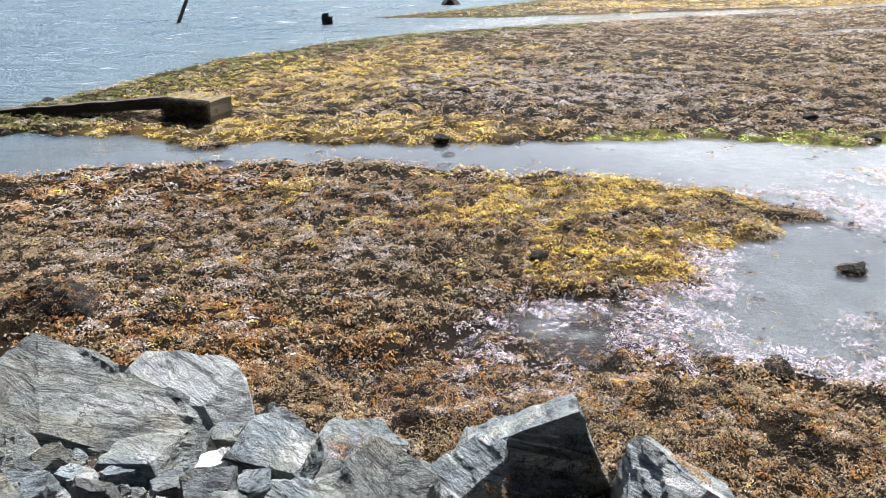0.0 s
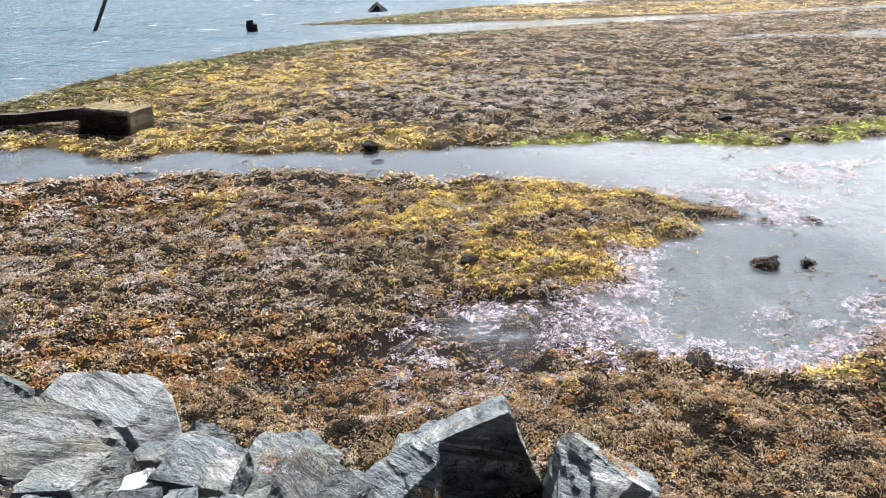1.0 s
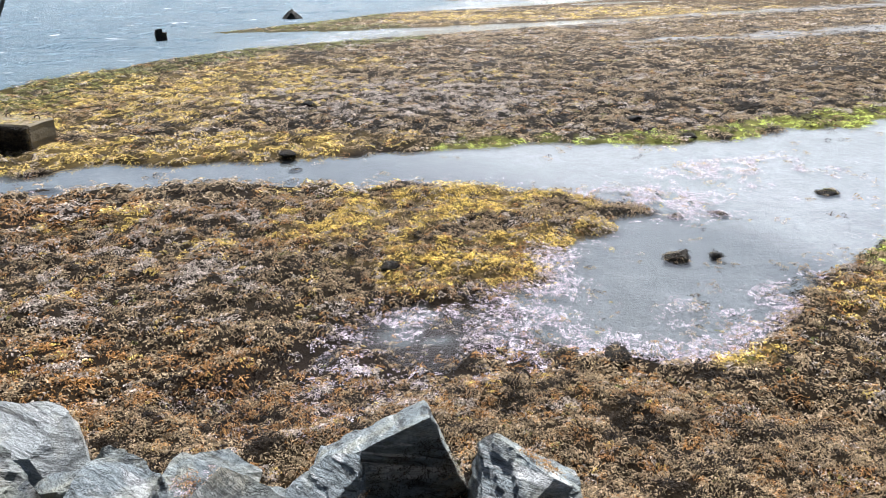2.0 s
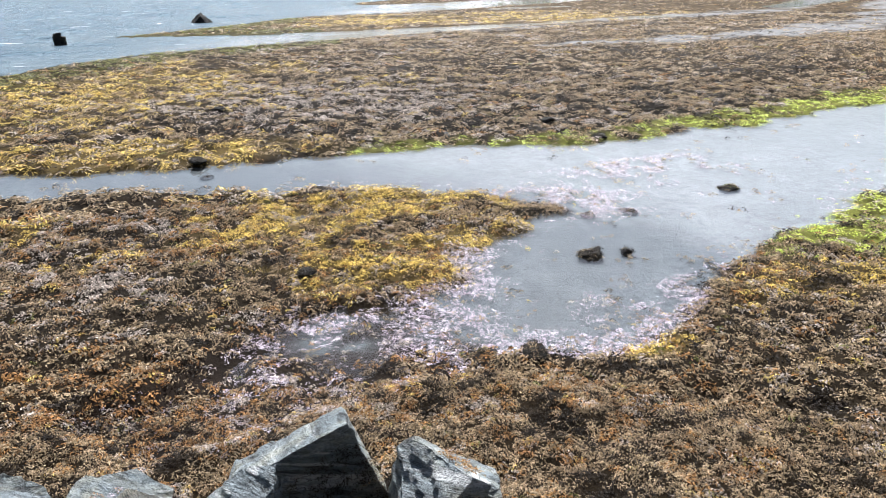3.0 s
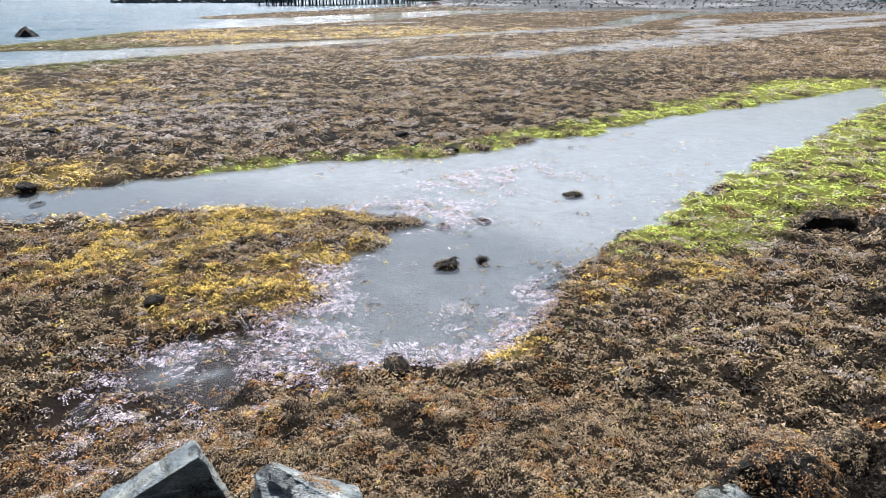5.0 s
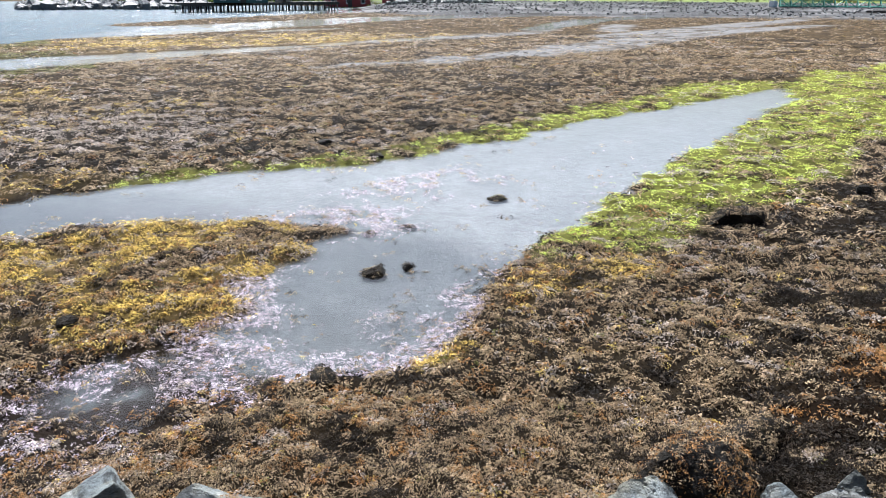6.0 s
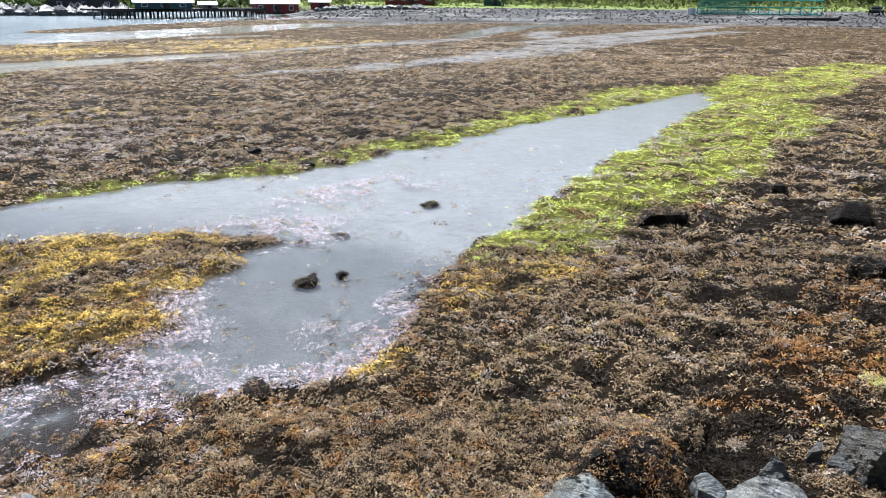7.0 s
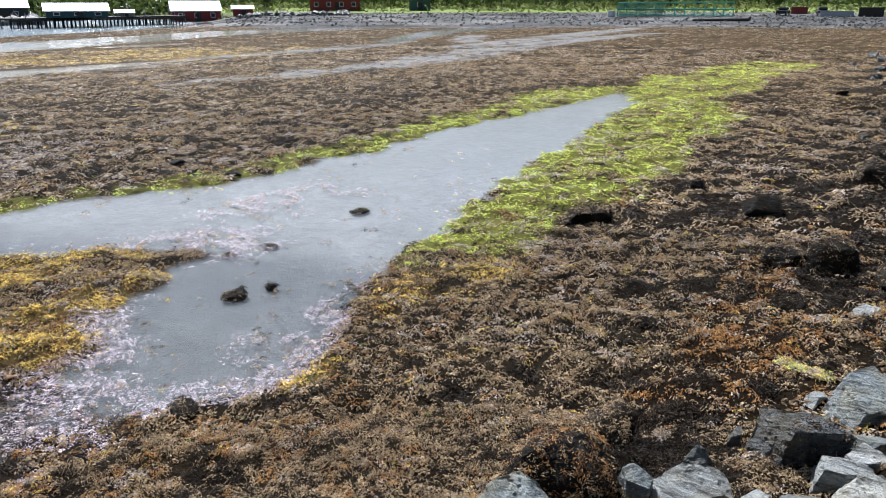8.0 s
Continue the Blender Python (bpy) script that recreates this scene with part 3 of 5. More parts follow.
def sow(x0, x1, y0, y1, density, tier, size, ring):
    """Weed over a stretch of the plan, between two distances from the bank's foot."""
    n = int((x1 - x0) * (y1 - y0) * density)
    x, y = RNG.uniform(x0, x1, n), RNG.uniform(y0, y1, n)
    r = np.hypot(x - 0.6, y)
    az = np.degrees(np.arctan2(x - 0.6, y))
    keep = (r > ring[0]) & (r < ring[1]) & (az > -38) & (az < 86)
    x, y = x[keep], y[keep]
    z = height(x, y)
    d = wet_distance(x, y)
    w = species_weights(x, y)
    patch = rough(x, y, 0.45, 101)
    alive = (z > -0.03) | ((z > -0.075) & (patch > 0.60) & (RNG.random(len(x)) < 0.75))
    alive |= (z > -0.10) & (polygon_distance(x, y, SHALLOW) < 0.2) & (rough(x, y, 0.3, 109) + 0.2 * (RNG.random(len(x)) - 0.5) > 0.50)
    afloat = np.maximum(1 - np.hypot((x - 7.3) / 2.4, (y - 10.4) / 1.1), 1 - np.hypot((x - 5.0) / 1.5, (y - 9.2) / 1.1))
    drift = (d < 0) & (rough(x, y, 0.4, 107) + 0.10 * ease(d, -1.0, -0.1) + 0.12 * ease(d, -0.9, -0.2) * ease(y, 9, 7) * ease(x, 8, 6) + 0.27 * ease(afloat, 0, 0.5) > 0.70) & (y < 12.6) & (RNG.random(len(x)) < 0.85) & (np.abs(x) < 14)
    alive |= drift
    alive &= (polygon_distance(x, y, SEA) > -0.6) & (far_beach(x, y) < 16 * (rough(x, y, 5, 103) - 0.35))
    alive &= ~((shore_rise(x, y) > 0.35) & ((x < 1.7) | ((x > 3.9) & (x < 7.2))) & (RNG.random(len(x)) > 0.25))
    alive &= (shore_rise(x, y) < 1.9) & ((gravel_bars(x, y) < 0.0) | (RNG.random(len(x)) < 0.22))
    alive &= (d > 0.5) | (y < 27)
    x, y, z = x[alive], y[alive], np.where(z[alive] < 0, 0.003, z[alive])
    sunk = height(x, y) < 0
    names = ["dark", "brown", "orange", "red", "olive", "green", "yellow", "pale"]
    wt = np.stack([w[k][alive] for k in names], 1)
    wt = wt / wt.sum(1, keepdims=True)
    pick = rough(x, y, 0.20 if tier == "near" else 0.26 if tier == "middle" else 0.5 if tier == "mid" else 1.3, 131, 2)
    pick = np.clip((pick - 0.5) * 1.75 + 0.5 + RNG.normal(0, 0.20, len(x)), 0, 0.9999)
    choice = (pick[:, None] > np.cumsum(wt, 1)).sum(1).clip(0, len(names) - 1)
    for k, name in enumerate(names):
        m = choice == k
        if m.any():
            low = np.where(sunk[m], 0.5, 1.0) * (0.6 if name == "red" else 0.8 if name == "green" else 1.0)
            plant(name, tier, np.stack([x[m], y[m], z[m] - 0.004], 1), RNG.uniform(*size, m.sum()) * low, {"near": 0.9, "middle": 0.9, "mid": 0.75, "far": 0.5, "farthest": 0.35}[tier] * (0.6 if name == "green" else 0.4 if name == "red" else 1.0))


sow(-3.5, 6, 0.6, 5.3, 760, "near", (0.032, 0.058), (2.2, 5.1))
sow(-6.5, 11, 0.6, 11, 270, "middle", (0.044, 0.080), (5.0, 10.5))
sow(-18, 24, 2, 24, 54, "mid", (0.08, 0.145), (10.4, 23))
sow(-25, 42, 2, 42, 19, "far", (0.12, 0.22), (22.8, 41))
sow(-30, 62, 3, 62, 11, "farthest", (0.14, 0.24), (40.6, 62))
sow(-10, 132, 8, 132, 2.8, "farthest", (0.13, 0.24), (61.5, 132))


def glint_specks():
    """Small scraps afloat along the pool's rim and in the shallows, coloured pale pink as glints."""
    n = 130000
    x, y = RNG.uniform(-1.2, 10.0, n), RNG.uniform(4.0, 12.4, n)
    d, z = wet_distance(x, y), height(x, y)
    sh = polygon_distance(x, y, SHALLOW)
    afloat = np.maximum(1 - np.hypot((x - 7.2) / 2.3, (y - 10.3) / 1.1), 1 - np.hypot((x - 4.9) / 1.6, (y - 9.1) / 1.2))
    south = ease(d, -0.9, -0.15) * ease(y + 0.55 * x, 10.2, 8.6) * ease(x, 7, 5)
    rim = ease(d, -0.7, -0.1) * (0.12 + 1.1 * ease(y + 0.55 * x, 10.2, 8.6) * ease(x, 7, 5))
    want = np.maximum.reduce([0.75 * ease(0.55 - sh, 0, 0.5), 0.9 * rim * (d < 0.1), 0.8 * ease(afloat, 0, 0.5) * (d < 0.1)])
    gate = ease(rough(x, y, 0.30, 231) + 0.5 * (rough(x, y, 1.1, 233) - 0.5) + 0.10 * south, 0.52, 0.64)
    keep = (RNG.random(n) < want * gate) & (z < 0.06)
    pos = np.stack([x, y, np.maximum(z, 0.0) + 0.004], 1)[keep]
    plant("red", "farthest", pos, RNG.uniform(0.014, 0.030, len(pos)), 0.5)


glint_specks()


def hummocks():
    """Darker clumps standing a little higher than the weed round them."""
    x, y = RNG.uniform(-9, 24, 420), RNG.uniform(4, 30, 420)
    keep = (height(x, y) > 0.03) & (shore_rise(x, y) < 0) & (rough(x, y, 3.0, 241) > 0.42)
    x, y = x[keep], y[keep]
    for k in range(5):
        px, py = x + RNG.normal(0, 0.05, len(x)), y + RNG.normal(0, 0.04, len(x))
        plant("dark" if k % 3 else "brown", "near", np.stack([px, py, height(px, py)], 1), RNG.uniform(0.07, 0.13, len(x)), 0.9)


hummocks()


# ---- rocks ----
BALLS = {}


def ball(sub):
    if sub not in BALLS:
        bm = bmesh.new()
        bmesh.ops.create_icosphere(bm, subdivisions=sub, radius=1.0)
        BALLS[sub] = (np.array([v.co[:] for v in bm.verts]), np.array([[v.index for v in f.verts] for f in bm.faces]))
        bm.free()
    return BALLS[sub]


def round_shape(size, rng, sub, cuts):
    """A rounded boulder: a ball flattened by shallow cuts."""
    v, f = ball(sub)
    rad = np.full(len(v), 1.2)
    for _ in range(cuts):
        n = rng.normal(0, 1, 3)
        n /= np.linalg.norm(n)
        c = v @ n
        rad = np.where(c > 1e-3, np.minimum(rad, rng.uniform(0.66, 0.9) / np.maximum(c, 1e-3)), rad)
    p = v * rad[:, None]
    return p * (np.array(size) / (p.max(0) - p.min(0))), f, v


def cut_shape(size, rng, sub, planes, cuts):
    """A split block: a cube cut down by planes to sharp faces, then meshed finely enough for its ledges."""
    flat = [(Vector(n).normalized(), d) for n, d in planes]
    if not planes:
        flat += [(Vector((rng.normal(0, 0.22), rng.normal(0.12, 0.2), 1)).normalized(), rng.uniform(0.42, 0.58)), (Vector((rng.normal(0, 0.3), -1, rng.uniform(-0.35, 0.1))).normalized(), rng.uniform(0.5, 0.68))]
        flat += [(Vector((sx, rng.normal(0, 0.35), rng.uniform(-0.1, 0.5))).normalized(), rng.uniform(0.6, 0.85)) for sx in (-1, 1)]
        flat += [(Vector((rng.normal(0, 0.3), 1, rng.uniform(-0.1, 0.4))).normalized(), rng.uniform(0.6, 0.8)), (Vector((0, 0, -1)), 0.6)]
    for _ in range(cuts):
        n = Vector(rng.normal(0, 1, 3))
        n.z = abs(n.z) * 0.8
        flat.append((n.normalized(), rng.uniform(0.74, 0.98)))
    bm = bmesh.new()
    bmesh.ops.create_cube(bm, size=2.4)
    for n, d in flat:
        bmesh.ops.bisect_plane(bm, geom=bm.verts[:] + bm.edges[:] + bm.faces[:], plane_co=n * d, plane_no=n, clear_outer=True)
        bmesh.ops.holes_fill(bm, edges=[e for e in bm.edges if e.is_boundary], sides=0)
    co = np.array([v.co[:] for v in bm.verts])
    bmesh.ops.scale(bm, vec=np.array(size) / (co.max(0) - co.min(0)), verts=bm.verts[:])
    step_ = max(size) * {3: 0.12, 4: 0.075, 5: 0.050, 6: 0.036, 7: 0.024}[sub]
    bmesh.ops.triangulate(bm, faces=bm.faces[:])
    for _ in range(7):
        far_ = [e for e in bm.edges if e.calc_length() > step_ * 1.5]
        if not far_:
            break
        bmesh.ops.subdivide_edges(bm, edges=far_, cuts=1)
        bmesh.ops.triangulate(bm, faces=[f for f in bm.faces if len(f.verts) > 3])
    bm.normal_update()
    bm.verts.index_update()
    p, nrm = np.array([v.co[:] for v in bm.verts]), np.array([v.normal[:] for v in bm.verts])
    f = np.array([[v.index for v in f.verts] for f in bm.faces])
    bm.free()
    return p, f, nrm


def rock_shape(size, seed, sub=4, planes=(), cuts=6, grain=0.040, bed=(0.25, -0.2, 0.95), round_=False):
    """A boulder split along its bedding, with chipped ledges. Its base lies at z = 0."""
    rng = np.random.default_rng(seed)
    p, f, nrm = round_shape(size, rng, sub, cuts) if round_ else cut_shape(size, rng, sub, planes, cuts)
    b = np.array(bed) / np.linalg.norm(bed)
    unit = max(size)
    out = np.zeros(len(p))
    off = Vector(rng.uniform(0, 50, 3))
    leaves = rng.uniform(0.0, 1.0, 64)
    for i, q in enumerate(p):
        s = Vector(q) / unit
        u = (q @ b) / unit * 13.0 + 1.2 * noise.fractal(s * 2.0 + off, 0.8, 2.1, 3) + 20
        k = math.floor(u)
        out[i] = 0.75 * (leaves[k % 64] - 0.5) + 0.7 * noise.fractal(s * 3.0 + off, 0.8, 2.1, 3) + 0.35 * noise.fractal(s * 10.0 + off, 0.7, 2.2, 3)
    p = p + nrm * (out * grain * unit)[:, None]
    p[:, 2] -= p[:, 2].min()
    return p, f


def rock(name, at, size, seed, material, label, turn=0.0, tilt=0.0, sub=4, sink=0.25, group="shore rocks", category="rock", **shape):
    """A boulder resting in the ground at that place."""
    p, f = rock_shape(size, seed, sub, **shape)
    ob = new(name, mesh_from(name, p, f, material))
    x, y = at[0], at[1]
    z = at[2] if len(at) > 2 else float(height(np.array([x]), np.array([y]))[0])
    ob.matrix_world = pose(x, y, z - sink * size[2], tilt, 0, turn)
    return tagged(ob, label, category, group)


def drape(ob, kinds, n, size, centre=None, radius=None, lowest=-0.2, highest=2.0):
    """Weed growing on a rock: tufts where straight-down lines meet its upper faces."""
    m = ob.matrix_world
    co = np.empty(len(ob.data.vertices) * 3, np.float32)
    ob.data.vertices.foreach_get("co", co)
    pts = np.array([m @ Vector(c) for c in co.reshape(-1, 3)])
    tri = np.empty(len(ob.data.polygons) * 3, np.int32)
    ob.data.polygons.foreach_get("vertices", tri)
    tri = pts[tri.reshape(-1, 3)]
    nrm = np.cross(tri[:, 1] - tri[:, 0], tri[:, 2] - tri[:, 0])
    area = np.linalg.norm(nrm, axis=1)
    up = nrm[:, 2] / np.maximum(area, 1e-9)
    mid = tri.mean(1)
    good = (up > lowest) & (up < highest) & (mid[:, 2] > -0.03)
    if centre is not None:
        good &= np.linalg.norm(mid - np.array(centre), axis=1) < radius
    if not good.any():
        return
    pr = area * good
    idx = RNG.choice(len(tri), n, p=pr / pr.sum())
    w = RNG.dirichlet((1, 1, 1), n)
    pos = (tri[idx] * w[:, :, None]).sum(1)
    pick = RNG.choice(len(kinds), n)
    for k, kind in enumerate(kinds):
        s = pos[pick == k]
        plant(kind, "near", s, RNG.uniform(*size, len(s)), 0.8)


# the large split block with a shaded face, its paler top and the leaning slab beside it
hero = rock("split_boulder", (0.78, 3.44, 0.12), (1.10, 0.60, 0.80), 5, SCHIST, "large split grey schist boulder with weed in its cracks", sub=7, sink=0.0, cuts=2, grain=0.022,
            planes=(((-0.34, 0.30, 0.88), 0.50), ((0.24, -0.96, -0.10), 0.50), ((0.92, 0.1, 0.38), 0.66), ((0.1, 1, 0.1), 0.6), ((-0.9, 0.1, 0.35), 0.8), ((0, 0, -1), 0.6)))
wedge = rock("split_block", (0.42, 3.10, 0.15), (0.56, 0.44, 0.66), 6, SCHIST, "ridged grey schist block split from the boulder beside it", sub=7, sink=0.0, cuts=2, grain=0.030, bed=(0.75, 0.2, 0.6),
             planes=(((-0.42, -0.12, 0.86), 0.42), ((0.97, -0.2, 0.05), 0.60), ((0.05, -0.9, 0.42), 0.62), ((-0.9, -0.1, 0.35), 0.72), ((0, 1, 0), 0.7), ((0, 0, -1), 0.6)))
drape(wedge, ("orange", "brown", "dark"), 130, (0.018, 0.038), (0.55, 2.98, 0.50), 0.17)
# Dark tufts over the front face: wet weed that also deepens its shade.
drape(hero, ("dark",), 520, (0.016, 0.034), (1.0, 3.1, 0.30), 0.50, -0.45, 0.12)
drape(hero, ("dark", "brown"), 60, (0.02, 0.04), (1.2, 3.3, 0.35), 0.22)
slant = rock("leaning_slab", (1.45, 3.05, 0.22), (0.72, 0.62, 0.52), 11, SCHIST, "leaning grey schist slab beside the boulder", sub=5, sink=0.0, cuts=3, grain=0.03,
             planes=(((0.45, 0.25, 0.8), 0.5), ((-0.5, -0.3, 0.75), 0.5), ((0.9, -0.3, 0.1), 0.9), ((-0.9, 0.1, 0.2), 0.7), ((0, 1, 0.2), 0.7), ((0, -1, 0.2), 0.7), ((0, 0, -1), 0.6)))
drape(slant, ("brown", "orange"), 40, (0.02, 0.04), (1.52, 3.05, 0.62), 0.13)

big = rock("tall_boulder", (-2.02, 3.45, 0.42), (1.5, 1.2, 0.74), 21, TAN_ROCK, "large banded grey-tan schist boulder on the bank", sub=7, sink=0.0, cuts=4, grain=0.036, bed=(0.55, 0.35, 0.75),
           planes=(((-0.15, -0.42, 0.86), 0.46), ((0.62, -0.08, 0.76), 0.38), ((0.2, 0.9, 0.4), 0.7), ((-0.8, 0.3, 0.5), 0.72), ((0.5, -0.8, 0.2), 0.8), ((0, 0, -1), 0.6)))
white = rock("pale_boulder", (-1.47, 3.98, 0.24), (1.12, 0.66, 0.47), 23, PALE_ROCK, "broad pale grey boulder beside the tall one", sub=5, sink=0.0, cuts=5, grain=0.03, turn=-12,
             planes=(((-0.05, -0.22, 0.95), 0.5), ((0.85, -0.2, 0.4), 0.72), ((-0.9, 0, 0.2), 0.8), ((0, 1, 0.2), 0.75), ((0.1, -0.95, 0.3), 0.75), ((0, 0, -1), 0.6)))
BANK = (   # x, y, size, seed, material, turn, sub
    (-1.28, 2.92, (0.50, 0.38, 0.28), 31, SCHIST, 8, 5), (-0.78, 3.60, (0.50, 0.40, 0.44), 32, SCHIST, 4, 4), (-0.64, 3.12, (0.54, 0.44, 0.36), 33, SCHIST, -14, 5),
    (-0.36, 3.56, (0.66, 0.40, 0.17), 34, SCHIST, -8, 4), (-0.07, 2.90, (0.70, 0.56, 0.42), 35, TAN_ROCK, -24, 5), (-0.93, 3.02, (0.27, 0.22, 0.18), 36, QUARTZ, 10, 4),
    (-0.42, 2.62, (0.54, 0.40, 0.26), 37, SCHIST, -6, 4), (-1.24, 2.10, (0.28, 0.26, 0.22), 38, SCHIST, 40, 4), (-1.07, 2.14, (0.19, 0.20, 0.16), 39, SCHIST, 5, 4),
    (-0.74, 2.50, (0.26, 0.24, 0.18), 40, DARK_ROCK, 20, 4), (-0.95, 2.16, (0.12, 0.12, 0.10), 41, TAN_ROCK, 0, 3), (-0.85, 2.26, (0.08, 0.10, 0.16), 42, PALE_ROCK, 0, 3),
    (-0.64, 2.26, (0.30, 0.24, 0.14), 43, SCHIST, 12, 4), (-1.42, 2.66, (0.18, 0.18, 0.16), 44, TAN_ROCK, 33, 3), (-1.05, 3.52, (0.32, 0.26, 0.22), 45, SCHIST, -20, 4),
    (-0.54, 2.36, (0.20, 0.18, 0.14), 46, SCHIST, 50, 3), (-1.62, 2.30, (0.34, 0.30, 0.22), 47, TAN_ROCK, 15, 4), (-0.30, 2.20, (0.40, 0.34, 0.20), 48, SCHIST, -30, 4),
    (-1.75, 2.67, (0.26, 0.22, 0.21), 150, SCHIST, 0, 4), (-1.65, 2.80, (0.24, 0.20, 0.19), 151, TAN_ROCK, 37, 4), (-1.49, 2.44, (0.22, 0.19, 0.18), 152, SCHIST, 74, 4), (-1.16, 2.34, (0.22, 0.19, 0.18), 153, DARK_ROCK, 21, 4),
    (-1.31, 2.75, (0.20, 0.17, 0.16), 154, SCHIST, 58, 4), (-1.90, 2.91, (0.24, 0.20, 0.19), 155, TAN_ROCK, 5, 4), (-0.99, 2.62, (0.24, 0.20, 0.19), 156, SCHIST, 42, 4),
    (-0.62, 2.70, (0.24, 0.20, 0.19), 157, SCHIST, 79, 4), (-1.47, 2.66, (0.20, 0.17, 0.16), 158, SCHIST, 26, 4), (-0.31, 2.98, (0.26, 0.22, 0.21), 159, TAN_ROCK, 63, 4),
    (0.24, 2.45, (0.50, 0.40, 0.24), 49, SCHIST, 22, 4), (0.05, 3.30, (0.34, 0.30, 0.20), 50, SCHIST, 60, 4), (-1.10, 3.22, (0.26, 0.22, 0.28), 51, DARK_ROCK, 60, 4),
)
PYRAMID = (((-0.62, -0.25, 0.70), 0.42), ((0.66, -0.30, 0.62), 0.42), ((0.1, 0.8, 0.5), 0.5), ((0, -0.9, 0.3), 0.6), ((0, 0, -1), 0.6))
SLOPING = (((-0.16, -0.42, 0.86), 0.44), ((0.62, -0.22, 0.72), 0.56), ((-0.8, -0.1, 0.5), 0.66), ((0.1, 0.9, 0.35), 0.7), ((0, -1, 0.1), 0.72), ((0.95, 0.1, 0.1), 0.8), ((0, 0, -1), 0.6))
FORMS = {32: PYRAMID, 35: SLOPING, 47: SLOPING, 150: PYRAMID, 155: SLOPING, 37: SLOPING, 61: SLOPING, 63: SLOPING, 67: SLOPING, 64: PYRAMID, 71: SLOPING}
for x, y, size, seed, mat, turn, sub in BANK:
    hue = {QUARTZ: "white", PALE_ROCK: "pale grey", TAN_ROCK: "grey-tan", DARK_ROCK: "dark grey"}.get(mat, "blue-grey")
    ob = rock("bank_rock", (x, y), size, seed, mat, f"{hue} angular schist rock wedged on the bank", turn, 0, sub + (1 if size[0] > 0.25 else 0), 0.2, planes=FORMS.get(seed, ()))
    if seed == 34:
        drape(ob, ("orange", "red", "brown"), 90, (0.02, 0.04), (-0.30, 3.45, 0.50), 0.17)
    if seed in (36, 42):
        drape(ob, ("red",), 12, (0.015, 0.03), None, None, 0.0)
for x, y, size, seed, mat, turn, sub in (
    (3.55, 2.06, (0.62, 0.46, 0.34), 61, SCHIST, -20, 5), (4.32, 1.76, (0.30, 0.28, 0.26), 62, SCHIST, 25, 4), (4.50, 1.42, (0.58, 0.40, 0.30), 63, PALE_ROCK, -40, 5),
    (4.86, 1.62, (0.36, 0.24, 0.24), 64, TAN_ROCK, 12, 4), (5.26, 1.55, (0.11, 0.10, 0.22), 65, DARK_ROCK, 0, 3), (5.34, 1.14, (0.66, 0.54, 0.46), 66, DARK_ROCK, -20, 5),
    (6.30, 1.00, (0.80, 0.60, 0.40), 67, SCHIST, -32, 5), (5.66, 0.84, (0.44, 0.36, 0.24), 68, SCHIST, -22, 4), (5.14, 0.84, (0.56, 0.40, 0.26), 69, PALE_ROCK, -48, 4),
    (5.38, 0.78, (0.32, 0.24, 0.18), 70, PALE_ROCK, -30, 4), (4.84, 0.60, (0.46, 0.36, 0.24), 71, PALE_ROCK, -38, 4), (4.22, 1.50, (0.42, 0.26, 0.16), 72, SCHIST, -34, 4),
    (4.58, 1.12, (0.26, 0.20, 0.16), 73, PALE_ROCK, -30, 4), (4.66, 0.88, (0.34, 0.24, 0.16), 74, SCHIST, -46, 4), (8.32, 1.62, (0.34, 0.26, 0.12), 75, PALE_ROCK, -20, 3),
    (6.20, 1.36, (0.22, 0.16, 0.11), 76, PALE_ROCK, -10, 3), (5.95, 0.62, (0.40, 0.34, 0.24), 77, TAN_ROCK, 15, 4), (5.45, 0.50, (0.36, 0.30, 0.22), 78, SCHIST, 40, 4),
    (6.75, 0.55, (0.5, 0.4, 0.3), 79, SCHIST, 10, 4), (4.0, 1.25, (0.34, 0.3, 0.2), 80, SCHIST, 60, 4), (5.85, 1.22, (0.26, 0.2, 0.2), 81, SCHIST, 10, 4),
):
    hue = {QUARTZ: "white", PALE_ROCK: "pale grey", TAN_ROCK: "grey-tan", DARK_ROCK: "dark grey"}.get(mat, "blue-grey")
    ob = rock("shore_rock", (x, y), tuple(0.84 * s for s in size), seed, mat, f"{hue} schist rock among weed at the bank's foot", turn, 0, sub + 1, 0.3, planes=FORMS.get(seed, ()))
    if seed == 66:
        drape(ob, ("brown", "dark", "dark"), 260, (0.02, 0.045), (5.30, 0.90, 0.40), 0.40, -0.3)
